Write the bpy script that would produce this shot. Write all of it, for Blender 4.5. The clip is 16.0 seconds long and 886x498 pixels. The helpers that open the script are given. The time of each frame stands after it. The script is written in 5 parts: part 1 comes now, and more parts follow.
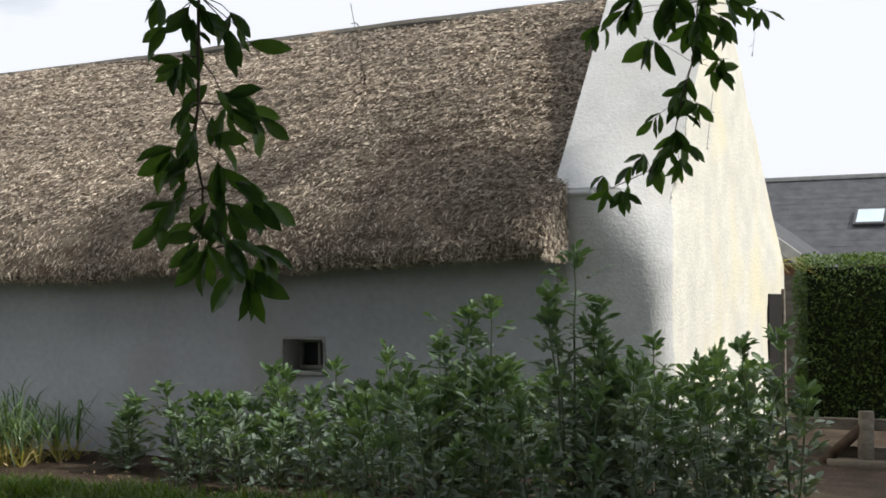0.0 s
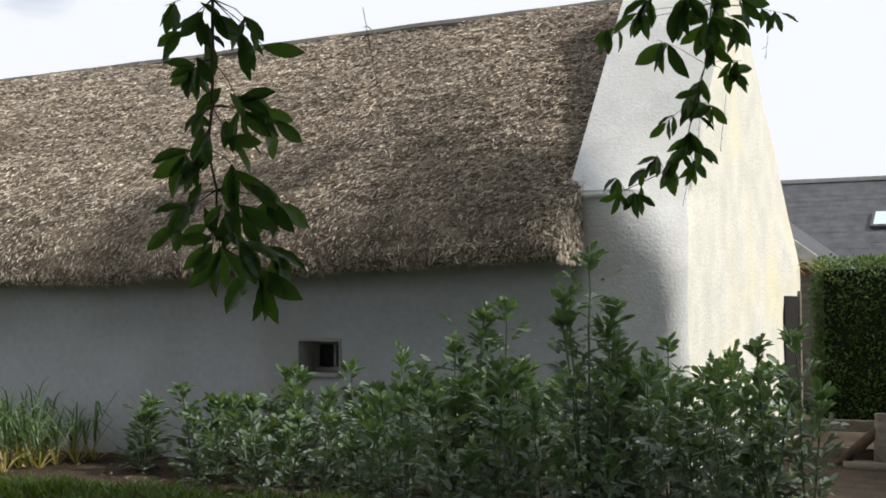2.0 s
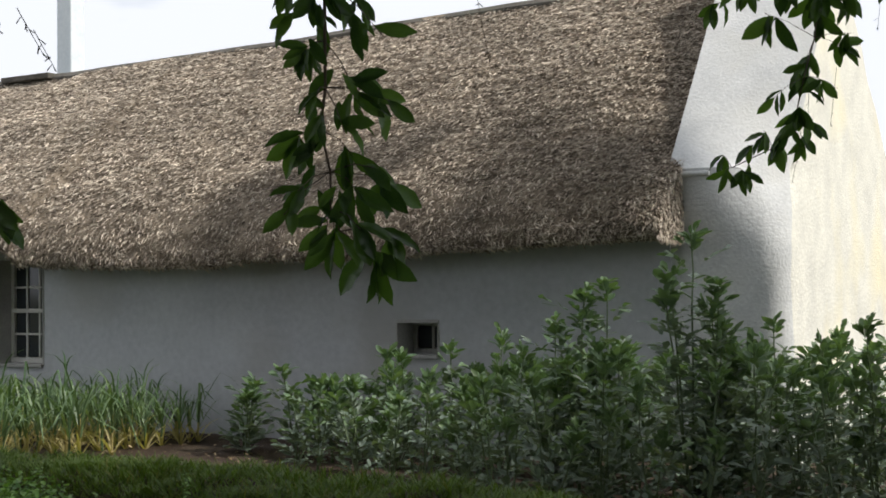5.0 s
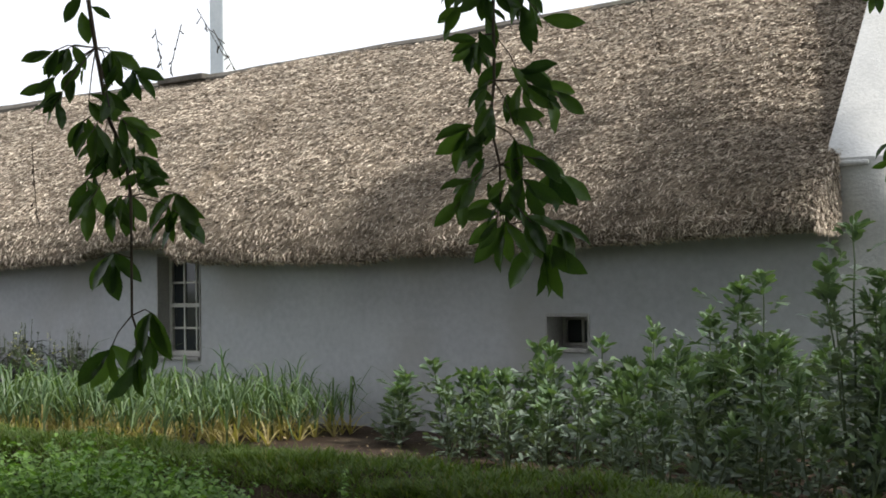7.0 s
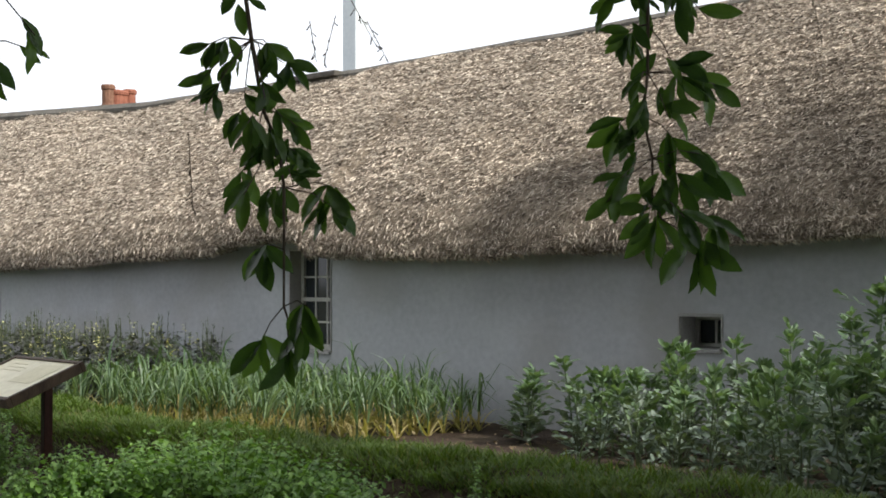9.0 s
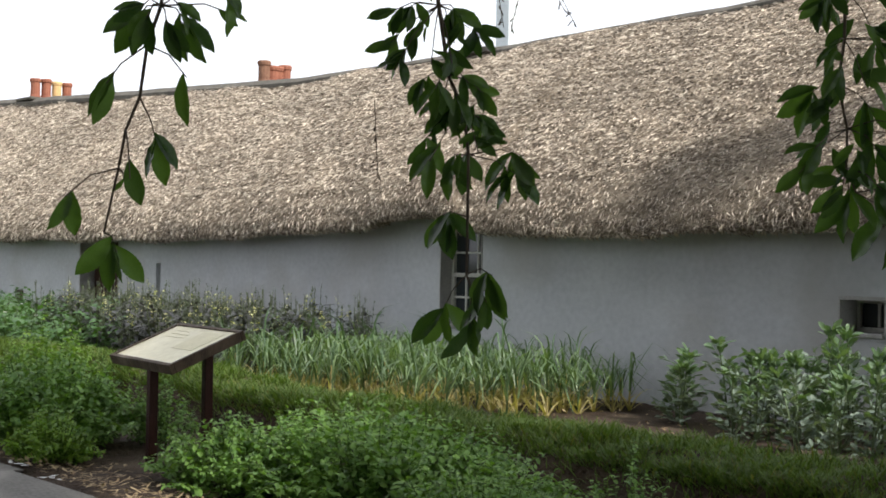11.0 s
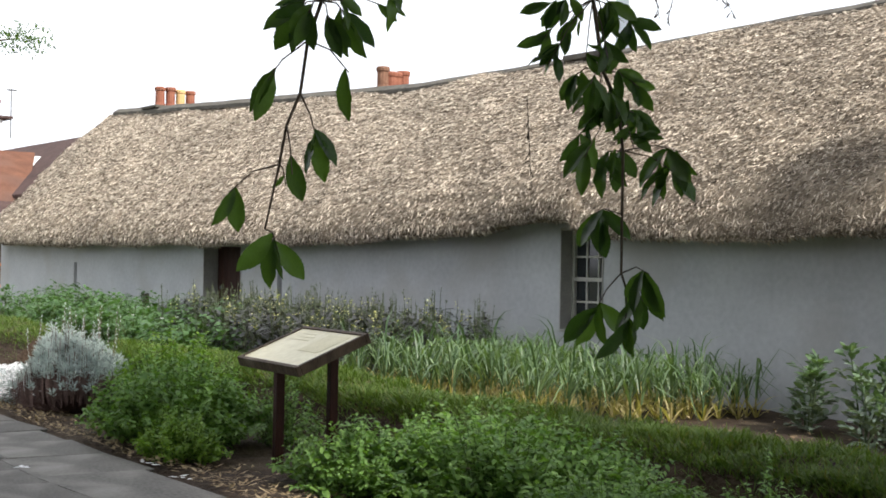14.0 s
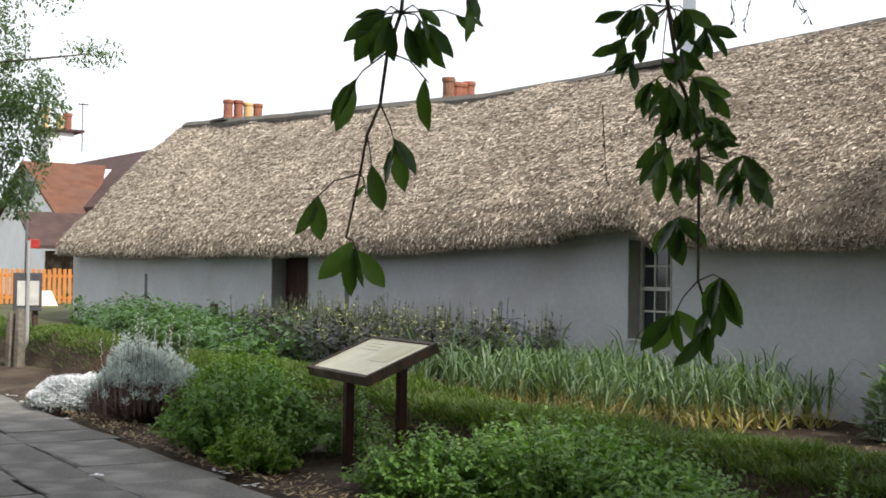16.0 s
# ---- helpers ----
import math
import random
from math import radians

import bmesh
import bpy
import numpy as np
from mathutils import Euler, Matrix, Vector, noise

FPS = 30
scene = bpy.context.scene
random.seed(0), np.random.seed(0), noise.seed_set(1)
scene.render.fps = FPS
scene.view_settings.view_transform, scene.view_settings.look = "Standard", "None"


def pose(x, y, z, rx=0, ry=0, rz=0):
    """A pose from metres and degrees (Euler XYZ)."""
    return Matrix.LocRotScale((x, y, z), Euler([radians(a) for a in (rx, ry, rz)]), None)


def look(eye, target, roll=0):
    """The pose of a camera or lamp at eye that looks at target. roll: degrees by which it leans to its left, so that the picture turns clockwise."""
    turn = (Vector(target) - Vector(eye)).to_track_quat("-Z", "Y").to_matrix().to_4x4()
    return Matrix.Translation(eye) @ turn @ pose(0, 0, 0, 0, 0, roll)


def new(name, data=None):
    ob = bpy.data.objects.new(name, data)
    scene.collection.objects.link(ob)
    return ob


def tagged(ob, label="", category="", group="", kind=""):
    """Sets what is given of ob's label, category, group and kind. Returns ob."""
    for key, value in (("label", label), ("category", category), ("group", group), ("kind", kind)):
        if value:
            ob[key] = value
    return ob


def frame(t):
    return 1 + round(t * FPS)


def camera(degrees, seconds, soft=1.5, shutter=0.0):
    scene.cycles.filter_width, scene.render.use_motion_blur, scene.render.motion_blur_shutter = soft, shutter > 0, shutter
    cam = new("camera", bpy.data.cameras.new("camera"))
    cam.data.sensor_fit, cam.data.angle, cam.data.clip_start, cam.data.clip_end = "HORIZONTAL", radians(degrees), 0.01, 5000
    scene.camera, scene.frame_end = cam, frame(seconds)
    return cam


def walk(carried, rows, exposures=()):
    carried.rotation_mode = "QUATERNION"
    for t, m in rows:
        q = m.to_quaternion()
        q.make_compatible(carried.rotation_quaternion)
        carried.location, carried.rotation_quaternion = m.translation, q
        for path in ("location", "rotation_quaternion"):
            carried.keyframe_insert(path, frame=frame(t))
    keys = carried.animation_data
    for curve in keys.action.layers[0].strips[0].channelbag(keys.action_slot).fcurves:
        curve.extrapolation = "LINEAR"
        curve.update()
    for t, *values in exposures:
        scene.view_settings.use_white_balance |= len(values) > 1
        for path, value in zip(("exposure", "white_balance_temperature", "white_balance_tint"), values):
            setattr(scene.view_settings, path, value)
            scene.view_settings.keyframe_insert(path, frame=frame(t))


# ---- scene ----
cam = camera(37.4, 16.0, soft=1.75)
PATH = [
    (0, (2.945, -10.674, 1.495), (2.104, -8.862, 1.58), -0.3),
    (0.5, (2.963, -10.681, 1.494), (2.108, -8.875, 1.58), -0.4),
    (1, (2.962, -10.675, 1.495), (2.107, -8.869, 1.578), -0.3),
    (1.5, (2.954, -10.689, 1.492), (2.092, -8.886, 1.573), -0.3),
    (2, (2.966, -10.693, 1.491), (2.102, -8.891, 1.58), -0.3),
    (2.5, (2.968, -10.682, 1.49), (2.099, -8.882, 1.566), -0.2),
    (3, (2.948, -10.681, 1.497), (2.079, -8.882, 1.581), -0.3),
    (5.5, (2.901, -10.694, 1.489), (1.86, -8.987, 1.547), -0.9),
    (6, (2.883, -10.702, 1.489), (1.788, -9.029, 1.552), -1.0),
    (6.5, (2.855, -10.696, 1.49), (1.718, -9.052, 1.55), -0.7),
    (7, (2.854, -10.714, 1.488), (1.681, -9.094, 1.544), -0.9),
    (7.5, (2.843, -10.718, 1.486), (1.629, -9.129, 1.54), -0.8),
    (8, (2.827, -10.715, 1.486), (1.58, -9.151, 1.54), -0.5),
    (8.5, (2.823, -10.732, 1.481), (1.541, -9.198, 1.534), -0.2),
    (9, (2.794, -10.72, 1.482), (1.472, -9.22, 1.536), -0.1),
    (9.5, (2.776, -10.736, 1.485), (1.394, -9.291, 1.533), -0.3),
    (10, (2.759, -10.734, 1.48), (1.335, -9.33, 1.512), -0.2),
    (12.5, (2.67, -10.771, 1.452), (1.123, -9.503, 1.476), 1.0),
    (13, (2.669, -10.744, 1.459), (1.105, -9.499, 1.483), 0.2),
    (13.5, (2.686, -10.777, 1.459), (1.116, -9.539, 1.486), 0.8),
    (14, (2.64, -10.779, 1.45), (1.049, -9.567, 1.474), 1.0),
    (14.5, (2.628, -10.779, 1.449), (1.008, -9.606, 1.48), 0.8),
    (15, (2.698, -10.823, 1.459), (1.065, -9.67, 1.482), 0.4),
    (15.5, (2.665, -10.797, 1.463), (1.023, -9.656, 1.474), 0.1),
    (16, (2.643, -10.808, 1.446), (0.994, -9.677, 1.484), 0.8),
]
walk(cam, [(t, look(eye, target, roll)) for t, eye, target, roll in PATH],
     exposures=[(0, -0.32), (3, -0.32), (5.5, -0.28), (7, -0.03), (10, 0.08), (12.5, 0.24), (14, 0.24), (16, 0.02)])

# ---- light: bright broken cloud, sun from the gable side ----
SUN_DIR = Vector((0.70, 0.13, 0.70)).normalized()
scene.view_settings.exposure = 0.0
world = bpy.data.worlds.new("sky")
scene.world = world
world.use_nodes = True
wn, wl = world.node_tree.nodes, world.node_tree.links
wn.clear()
w_sky = wn.new("ShaderNodeTexSky")
w_sky.sky_type, w_sky.sun_disc = "NISHITA", False
w_sky.sun_elevation = math.asin(SUN_DIR.z)
w_sky.sun_rotation = math.atan2(SUN_DIR.x, SUN_DIR.y)
w_gain = wn.new("ShaderNodeVectorMath")
w_gain.operation = "SCALE"
w_gain.inputs["Scale"].default_value = 0.13
w_geo = wn.new("ShaderNodeTexCoord")
w_map = wn.new("ShaderNodeMapping")
w_map.inputs["Scale"].default_value = (1.0, 1.0, 3.0)
w_map.inputs["Location"].default_value = (0.35, 0.1, 0.2)
w_noise = wn.new("ShaderNodeTexNoise")
w_noise.inputs["Scale"].default_value, w_noise.inputs["Detail"].default_value = 2.2, 6.0
w_ramp = wn.new("ShaderNodeValToRGB")
w_ramp.color_ramp.elements[0].position, w_ramp.color_ramp.elements[1].position = 0.25, 0.37
w_mix = wn.new("ShaderNodeMix")
w_mix.data_type = "RGBA"
w_mix.inputs[7].default_value = (1.17, 1.21, 1.29, 1)
w_bg, w_out = wn.new("ShaderNodeBackground"), wn.new("ShaderNodeOutputWorld")
wl.new(w_sky.outputs[0], w_gain.inputs[0])
wl.new(w_geo.outputs["Generated"], w_map.inputs["Vector"])
wl.new(w_map.outputs[0], w_noise.inputs["Vector"])
wl.new(w_noise.outputs["Fac"], w_ramp.inputs["Fac"])
wl.new(w_ramp.outputs["Color"], w_mix.inputs[0])
wl.new(w_gain.outputs[0], w_mix.inputs[6])
wl.new(w_mix.outputs[2], w_bg.inputs["Color"])
wl.new(w_bg.outputs[0], w_out.inputs["Surface"])
sun_lamp = bpy.data.lights.new("sun", "SUN")
sun_lamp.energy, sun_lamp.angle, sun_lamp.color = 5.0, radians(3.5), (1.0, 0.95, 0.87)
sun = new("sun", sun_lamp)
sun.matrix_world = look(SUN_DIR * 60, (0, 0, 0))


# ---- materials ----
def material(name, dark, light, scale=8.0, rough=0.8, bump=0.3, fine=60.0, stretch=(1, 1, 1), stain=None, metallic=0.0,
             coords="Object", distance=0.02, spread=(0.35, 0.65), vary=0.0, specular=0.3):
    """Two colours mixed by broad noise, with a finer grain for colour and relief."""
    m = bpy.data.materials.new(name)
    m.use_nodes = True
    n, l = m.node_tree.nodes, m.node_tree.links
    b = n["Principled BSDF"]
    b.inputs["Roughness"].default_value, b.inputs["Metallic"].default_value = rough, metallic
    b.inputs["Specular IOR Level"].default_value = specular
    tc, mp = n.new("ShaderNodeTexCoord"), n.new("ShaderNodeMapping")
    mp.inputs["Scale"].default_value = stretch
    l.new(tc.outputs[coords], mp.inputs["Vector"])
    broad, grain = n.new("ShaderNodeTexNoise"), n.new("ShaderNodeTexNoise")
    broad.inputs["Scale"].default_value, broad.inputs["Detail"].default_value = scale, 5
    grain.inputs["Scale"].default_value, grain.inputs["Detail"].default_value = fine, 4
    for t in (broad, grain):
        l.new(mp.outputs[0], t.inputs["Vector"])
    add = n.new("ShaderNodeMath")
    add.operation = "MULTIPLY_ADD"
    add.inputs[1].default_value, add.inputs[2].default_value = 0.5, 0.0
    l.new(grain.outputs["Fac"], add.inputs[0])
    add2 = n.new("ShaderNodeMath")
    add2.operation = "MULTIPLY_ADD"
    add2.inputs[1].default_value = 0.5
    l.new(broad.outputs["Fac"], add2.inputs[0])
    l.new(add.outputs[0], add2.inputs[2])
    ramp = n.new("ShaderNodeValToRGB")
    ramp.color_ramp.elements[0].position, ramp.color_ramp.elements[1].position = spread
    ramp.color_ramp.elements[0].color, ramp.color_ramp.elements[1].color = (*dark, 1), (*light, 1)
    l.new(add2.outputs[0], ramp.inputs["Fac"])
    colour = ramp.outputs["Color"]
    if stain:
        big, edge, mix = n.new("ShaderNodeTexNoise"), n.new("ShaderNodeValToRGB"), n.new("ShaderNodeMix")
        big.inputs["Scale"].default_value, big.inputs["Detail"].default_value = stain[1], 6
        edge.color_ramp.elements[0].position, edge.color_ramp.elements[1].position = 0.5, 0.72
        mix.data_type = "RGBA"
        mix.inputs[7].default_value = (*stain[0], 1)
        l.new(tc.outputs[coords], big.inputs["Vector"])
        l.new(big.outputs["Fac"], edge.inputs["Fac"])
        l.new(edge.outputs["Color"], mix.inputs[0])
        l.new(colour, mix.inputs[6])
        colour = mix.outputs[2]
    if vary:
        info, hsv, rng = n.new("ShaderNodeObjectInfo"), n.new("ShaderNodeHueSaturation"), n.new("ShaderNodeMapRange")
        rng.inputs["To Min"].default_value, rng.inputs["To Max"].default_value = 1 - vary, 1 + vary
        l.new(info.outputs["Random"], rng.inputs["Value"])
        l.new(rng.outputs[0], hsv.inputs["Value"])
        l.new(colour, hsv.inputs["Color"])
        colour = hsv.outputs["Color"]
    l.new(colour, b.inputs["Base Color"])
    if bump:
        bp = n.new("ShaderNodeBump")
        bp.inputs["Strength"].default_value, bp.inputs["Distance"].default_value = bump, distance
        l.new(add2.outputs[0], bp.inputs["Height"])
        l.new(bp.outputs[0], b.inputs["Normal"])
    return m


def leaf_material(name, dark, light, gloss=0.35, through_light=0.35, island=True, hue=0.02):
    """Leaves: varied green, some light let through, a soft sheen."""
    m = bpy.data.materials.new(name)
    m.use_nodes = True
    n, l = m.node_tree.nodes, m.node_tree.links
    b, out = n["Principled BSDF"], n["Material Output"]
    b.inputs["Roughness"].default_value = gloss
    b.inputs["Specular IOR Level"].default_value = 0.3
    src = n.new("ShaderNodeNewGeometry").outputs["Random Per Island"] if island else n.new("ShaderNodeObjectInfo").outputs["Random"]
    tc, noi = n.new("ShaderNodeTexCoord"), n.new("ShaderNodeTexNoise")
    noi.inputs["Scale"].default_value = 30.0
    l.new(tc.outputs["Object"], noi.inputs["Vector"])
    avg = n.new("ShaderNodeMath")
    avg.operation = "MULTIPLY_ADD"
    avg.inputs[1].default_value = 0.65
    part2 = n.new("ShaderNodeMath")
    part2.operation = "MULTIPLY"
    part2.inputs[1].default_value = 0.35
    l.new(noi.outputs["Fac"], part2.inputs[0])
    l.new(src, avg.inputs[0])
    l.new(part2.outputs[0], avg.inputs[2])
    mix = n.new("ShaderNodeMix")
    mix.data_type = "RGBA"
    mix.inputs[6].default_value, mix.inputs[7].default_value = (*dark, 1), (*light, 1)
    l.new(avg.outputs[0], mix.inputs[0])
    l.new(mix.outputs[2], b.inputs["Base Color"])
    tr, ms = n.new("ShaderNodeBsdfTranslucent"), n.new("ShaderNodeMixShader")
    warm = n.new("ShaderNodeMix")
    warm.data_type, warm.blend_type = "RGBA", "MULTIPLY"
    warm.inputs[0].default_value = 1.0
    warm.inputs[7].default_value = (1.5, 1.7, 0.5, 1)
    l.new(mix.outputs[2], warm.inputs[6])
    l.new(warm.outputs[2], tr.inputs["Color"])
    ms.inputs[0].default_value = through_light
    l.new(b.outputs[0], ms.inputs[1])
    l.new(tr.outputs[0], ms.inputs[2])
    l.new(ms.outputs[0], out.inputs["Surface"])
    return m


def glass_material():
    m = bpy.data.materials.new("window glass")
    m.use_nodes = True
    b = m.node_tree.nodes["Principled BSDF"]
    b.inputs["Base Color"].default_value = (0.03, 0.035, 0.04, 1)
    b.inputs["Roughness"].default_value = 0.06
    b.inputs["Specular IOR Level"].default_value = 0.5
    return m


# front wall's wash is darker than the gable's, shade put into its colour
SHADELIME = material("limewashed render", (0.43, 0.445, 0.465), (0.535, 0.55, 0.568), 1.3, 0.9, 0.28, 14.0, stain=((0.415, 0.41, 0.40), 0.7), distance=0.03)
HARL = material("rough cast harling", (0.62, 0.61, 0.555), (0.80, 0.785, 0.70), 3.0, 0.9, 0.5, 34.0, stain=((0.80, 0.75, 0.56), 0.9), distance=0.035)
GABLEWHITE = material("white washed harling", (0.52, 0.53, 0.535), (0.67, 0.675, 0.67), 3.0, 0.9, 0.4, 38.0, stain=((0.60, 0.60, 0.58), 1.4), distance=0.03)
THATCH = material("thatch base", (0.13, 0.104, 0.078), (0.33, 0.27, 0.20), 1.2, 0.95, 0.9, 30.0, stretch=(1, 0.45, 0.45), distance=0.06)
RIDGE = material("ridge capping", (0.065, 0.06, 0.052), (0.15, 0.137, 0.118), 4.0, 0.9, 0.6, 40.0, stain=((0.10, 0.095, 0.075), 1.3))
SOIL = material("garden soil", (0.025, 0.016, 0.011), (0.08, 0.054, 0.036), 3.0, 0.95, 1.0, 28.0, stain=((0.11, 0.085, 0.055), 1.1), distance=0.06)
GROUND = material("grass and earth", (0.03, 0.045, 0.015), (0.10, 0.10, 0.045), 0.6, 0.95, 0.8, 12.0, stain=((0.10, 0.08, 0.05), 0.25), distance=0.06)
SLAB = material("flagstone", (0.085, 0.08, 0.073), (0.185, 0.175, 0.158), 2.2, 0.75, 0.6, 30.0, stain=((0.25, 0.24, 0.22), 1.6), distance=0.02, vary=0.13)
JOINT = material("path bedding", (0.04, 0.038, 0.033), (0.10, 0.09, 0.075), 5.0, 0.95, 0.8, 50.0)
PAINT = material("old white paint", (0.42, 0.41, 0.38), (0.62, 0.61, 0.57), 6.0, 0.6, 0.2, 60.0)
REVEAL = material("grey window reveal", (0.32, 0.31, 0.30), (0.44, 0.43, 0.41), 5.0, 0.85, 0.4, 40.0)
BLACKISH = material("dark interior", (0.010, 0.009, 0.008), (0.02, 0.018, 0.016), 5.0, 0.9, 0.0)
DOOR = material("dark brown door paint", (0.022, 0.009, 0.007), (0.05, 0.02, 0.014), 5.0, 0.6, 0.25, 50.0, stretch=(6, 6, 0.6), specular=0.15)
TIMBER = material("dark stained timber", (0.035, 0.022, 0.014), (0.11, 0.075, 0.05), 4.0, 0.7, 0.4, 40.0, stretch=(5, 5, 0.7), stain=((0.2, 0.16, 0.12), 2.5))
GREYWOOD = material("weathered grey timber", (0.10, 0.085, 0.07), (0.25, 0.22, 0.18), 4.0, 0.85, 0.5, 40.0, stretch=(0.7, 5, 5))
PANEL = material("pale information panel", (0.64, 0.58, 0.37), (0.78, 0.72, 0.50), 5.0, 0.35, 0.0, 20.0)
INK = material("faded print", (0.60, 0.545, 0.35), (0.72, 0.66, 0.45), 9.0, 0.5, 0.0)
POT = material("terracotta", (0.20, 0.07, 0.045), (0.34, 0.135, 0.085), 6.0, 0.8, 0.3, 50.0)
POT_PALE = material("buff clay", (0.55, 0.36, 0.16), (0.68, 0.48, 0.24), 6.0, 0.8, 0.3, 50.0)
SLATE = material("roof slate", (0.045, 0.047, 0.053), (0.095, 0.097, 0.105), 3.0, 0.7, 0.3, 30.0, vary=0.2)
REDTILE = material("red clay tile", (0.10, 0.042, 0.026), (0.19, 0.085, 0.05), 2.0, 0.85, 0.6, 24.0, stain=((0.12, 0.07, 0.055), 0.5))
DARKTILE = material("brown clay tile", (0.045, 0.027, 0.025), (0.10, 0.058, 0.05), 2.0, 0.85, 0.6, 24.0)
BRICK = material("brown brick", (0.14, 0.07, 0.045), (0.28, 0.15, 0.10), 4.0, 0.9, 0.5, 30.0)
ORANGE = material("orange stained fence", (0.42, 0.15, 0.035), (0.60, 0.25, 0.07), 4.0, 0.75, 0.3, 30.0, stretch=(5, 5, 0.7))
METAL = material("painted steel", (0.05, 0.05, 0.055), (0.10, 0.10, 0.105), 6.0, 0.5, 0.1)
PALEMETAL = material("pale grey post", (0.3, 0.3, 0.29), (0.42, 0.42, 0.41), 6.0, 0.5, 0.1)
REDPAINT = material("red paint", (0.30, 0.02, 0.02), (0.42, 0.04, 0.03), 6.0, 0.5, 0.1)
BARK = material("bark", (0.035, 0.027, 0.02), (0.11, 0.085, 0.06), 5.0, 0.9, 0.8, 30.0, stretch=(3, 3, 0.6))
WHITEWALL = material("white painted render", (0.70, 0.71, 0.72), (0.84, 0.84, 0.84), 2.0, 0.85, 0.2, 20.0)
GLASS = glass_material()


# ---- making things ----
def mesh_of(bm, name, mat, smooth=False):
    me = bpy.data.meshes.new(name)
    bm.normal_update()
    bm.to_mesh(me)
    bm.free()
    me.materials.append(mat)
    if smooth:
        me.shade_smooth()
    return me


def raw_mesh(name, verts, faces, mat, smooth=False):
    me = bpy.data.meshes.new(name)
    me.from_pydata(verts, [], faces)
    me.materials.append(mat)
    if smooth:
        me.shade_smooth()
    me.update()
    return me


def part(name, bm, mat, parent=None, label="", smooth=False):
    """Links a bmesh, or a mesh, as one object, under a thing or a part."""
    me = mesh_of(bm, name, mat, smooth) if isinstance(bm, bmesh.types.BMesh) else bm
    ob = new(name, me)
    ob.parent = parent
    return tagged(ob, label) if label else ob


def thing(name, label, category, group="", m=None, kind=""):
    ob = new(name)
    ob.empty_display_size = 0.2
    if m is not None:
        ob.matrix_basis = m
    return tagged(ob, label, category, group, kind)


def block(x0, x1, y0, y1, z0, z1, bevel=0.0, bm=None, m=None):
    """A box, bevelled, into bm."""
    own = bm is None
    bm = bmesh.new() if own else bm
    t = Matrix.Translation(((x0 + x1) / 2, (y0 + y1) / 2, (z0 + z1) / 2)) @ Matrix.Diagonal((x1 - x0, y1 - y0, z1 - z0, 1))
    got = bmesh.ops.create_cube(bm, size=1.0, matrix=(m @ t) if m is not None else t)
    if bevel:
        edges = list({e for v in got["verts"] for e in v.link_edges})
        bmesh.ops.bevel(bm, geom=edges, offset=bevel, segments=2, affect="EDGES", profile=0.6)
    return bm


def rod(points, radii, sides=8, bm=None):
    """A tapered tube along points, into bm."""
    bm = bmesh.new() if bm is None else bm
    pts = [Vector(p) for p in points]
    rings = []
    for i, p in enumerate(pts):
        way = (pts[min(i + 1, len(pts) - 1)] - pts[max(i - 1, 0)]).normalized()
        side = way.cross(Vector((0.31, 0.95, 0.07))).normalized()
        up = way.cross(side)
        r = radii[i] if isinstance(radii, (list, tuple)) else radii
        rings.append([bm.verts.new(p + r * (math.cos(a) * side + math.sin(a) * up)) for a in (2 * math.pi * k / sides for k in range(sides))])
    for a, b in zip(rings, rings[1:]):
        for k in range(sides):
            bm.faces.new((a[k], a[(k + 1) % sides], b[(k + 1) % sides], b[k]))
    bm.faces.new(rings[0][::-1])
    bm.faces.new(rings[-1])
    return bm


def lathe(profile, sides=14, bm=None, at=(0, 0, 0)):
    """A turned form from (radius, height) pairs."""
    bm = bmesh.new() if bm is None else bm
    rings = [[bm.verts.new((at[0] + r * math.cos(2 * math.pi * k / sides), at[1] + r * math.sin(2 * math.pi * k / sides), at[2] + h)) for k in range(sides)] for r, h in profile]
    for a, b in zip(rings, rings[1:]):
        for k in range(sides):
            bm.faces.new((a[k], a[(k + 1) % sides], b[(k + 1) % sides], b[k]))
    bm.faces.new(rings[0][::-1])
    bm.faces.new(rings[-1])
    return bm


def lerp_table(table, x):
    """Straight-line interpolation in rising or falling (x, value) pairs."""
    pts = sorted(table)
    return float(np.interp(x, [p[0] for p in pts], [p[1] for p in pts]))


def wobble(x, y, z, scale, amount):
    return noise.noise(Vector((x * scale, y * scale, z * scale))) * amount


# ---- the lie of the land ----
def rise(x):
    """The garden rises gently towards the far end of the cottage."""
    return 0.26 * min(max((-x - 11.0) / 18.0, 0.0), 1.3)


def land(x, y):
    return rise(x) + wobble(x, y, 0, 0.9, 0.025)


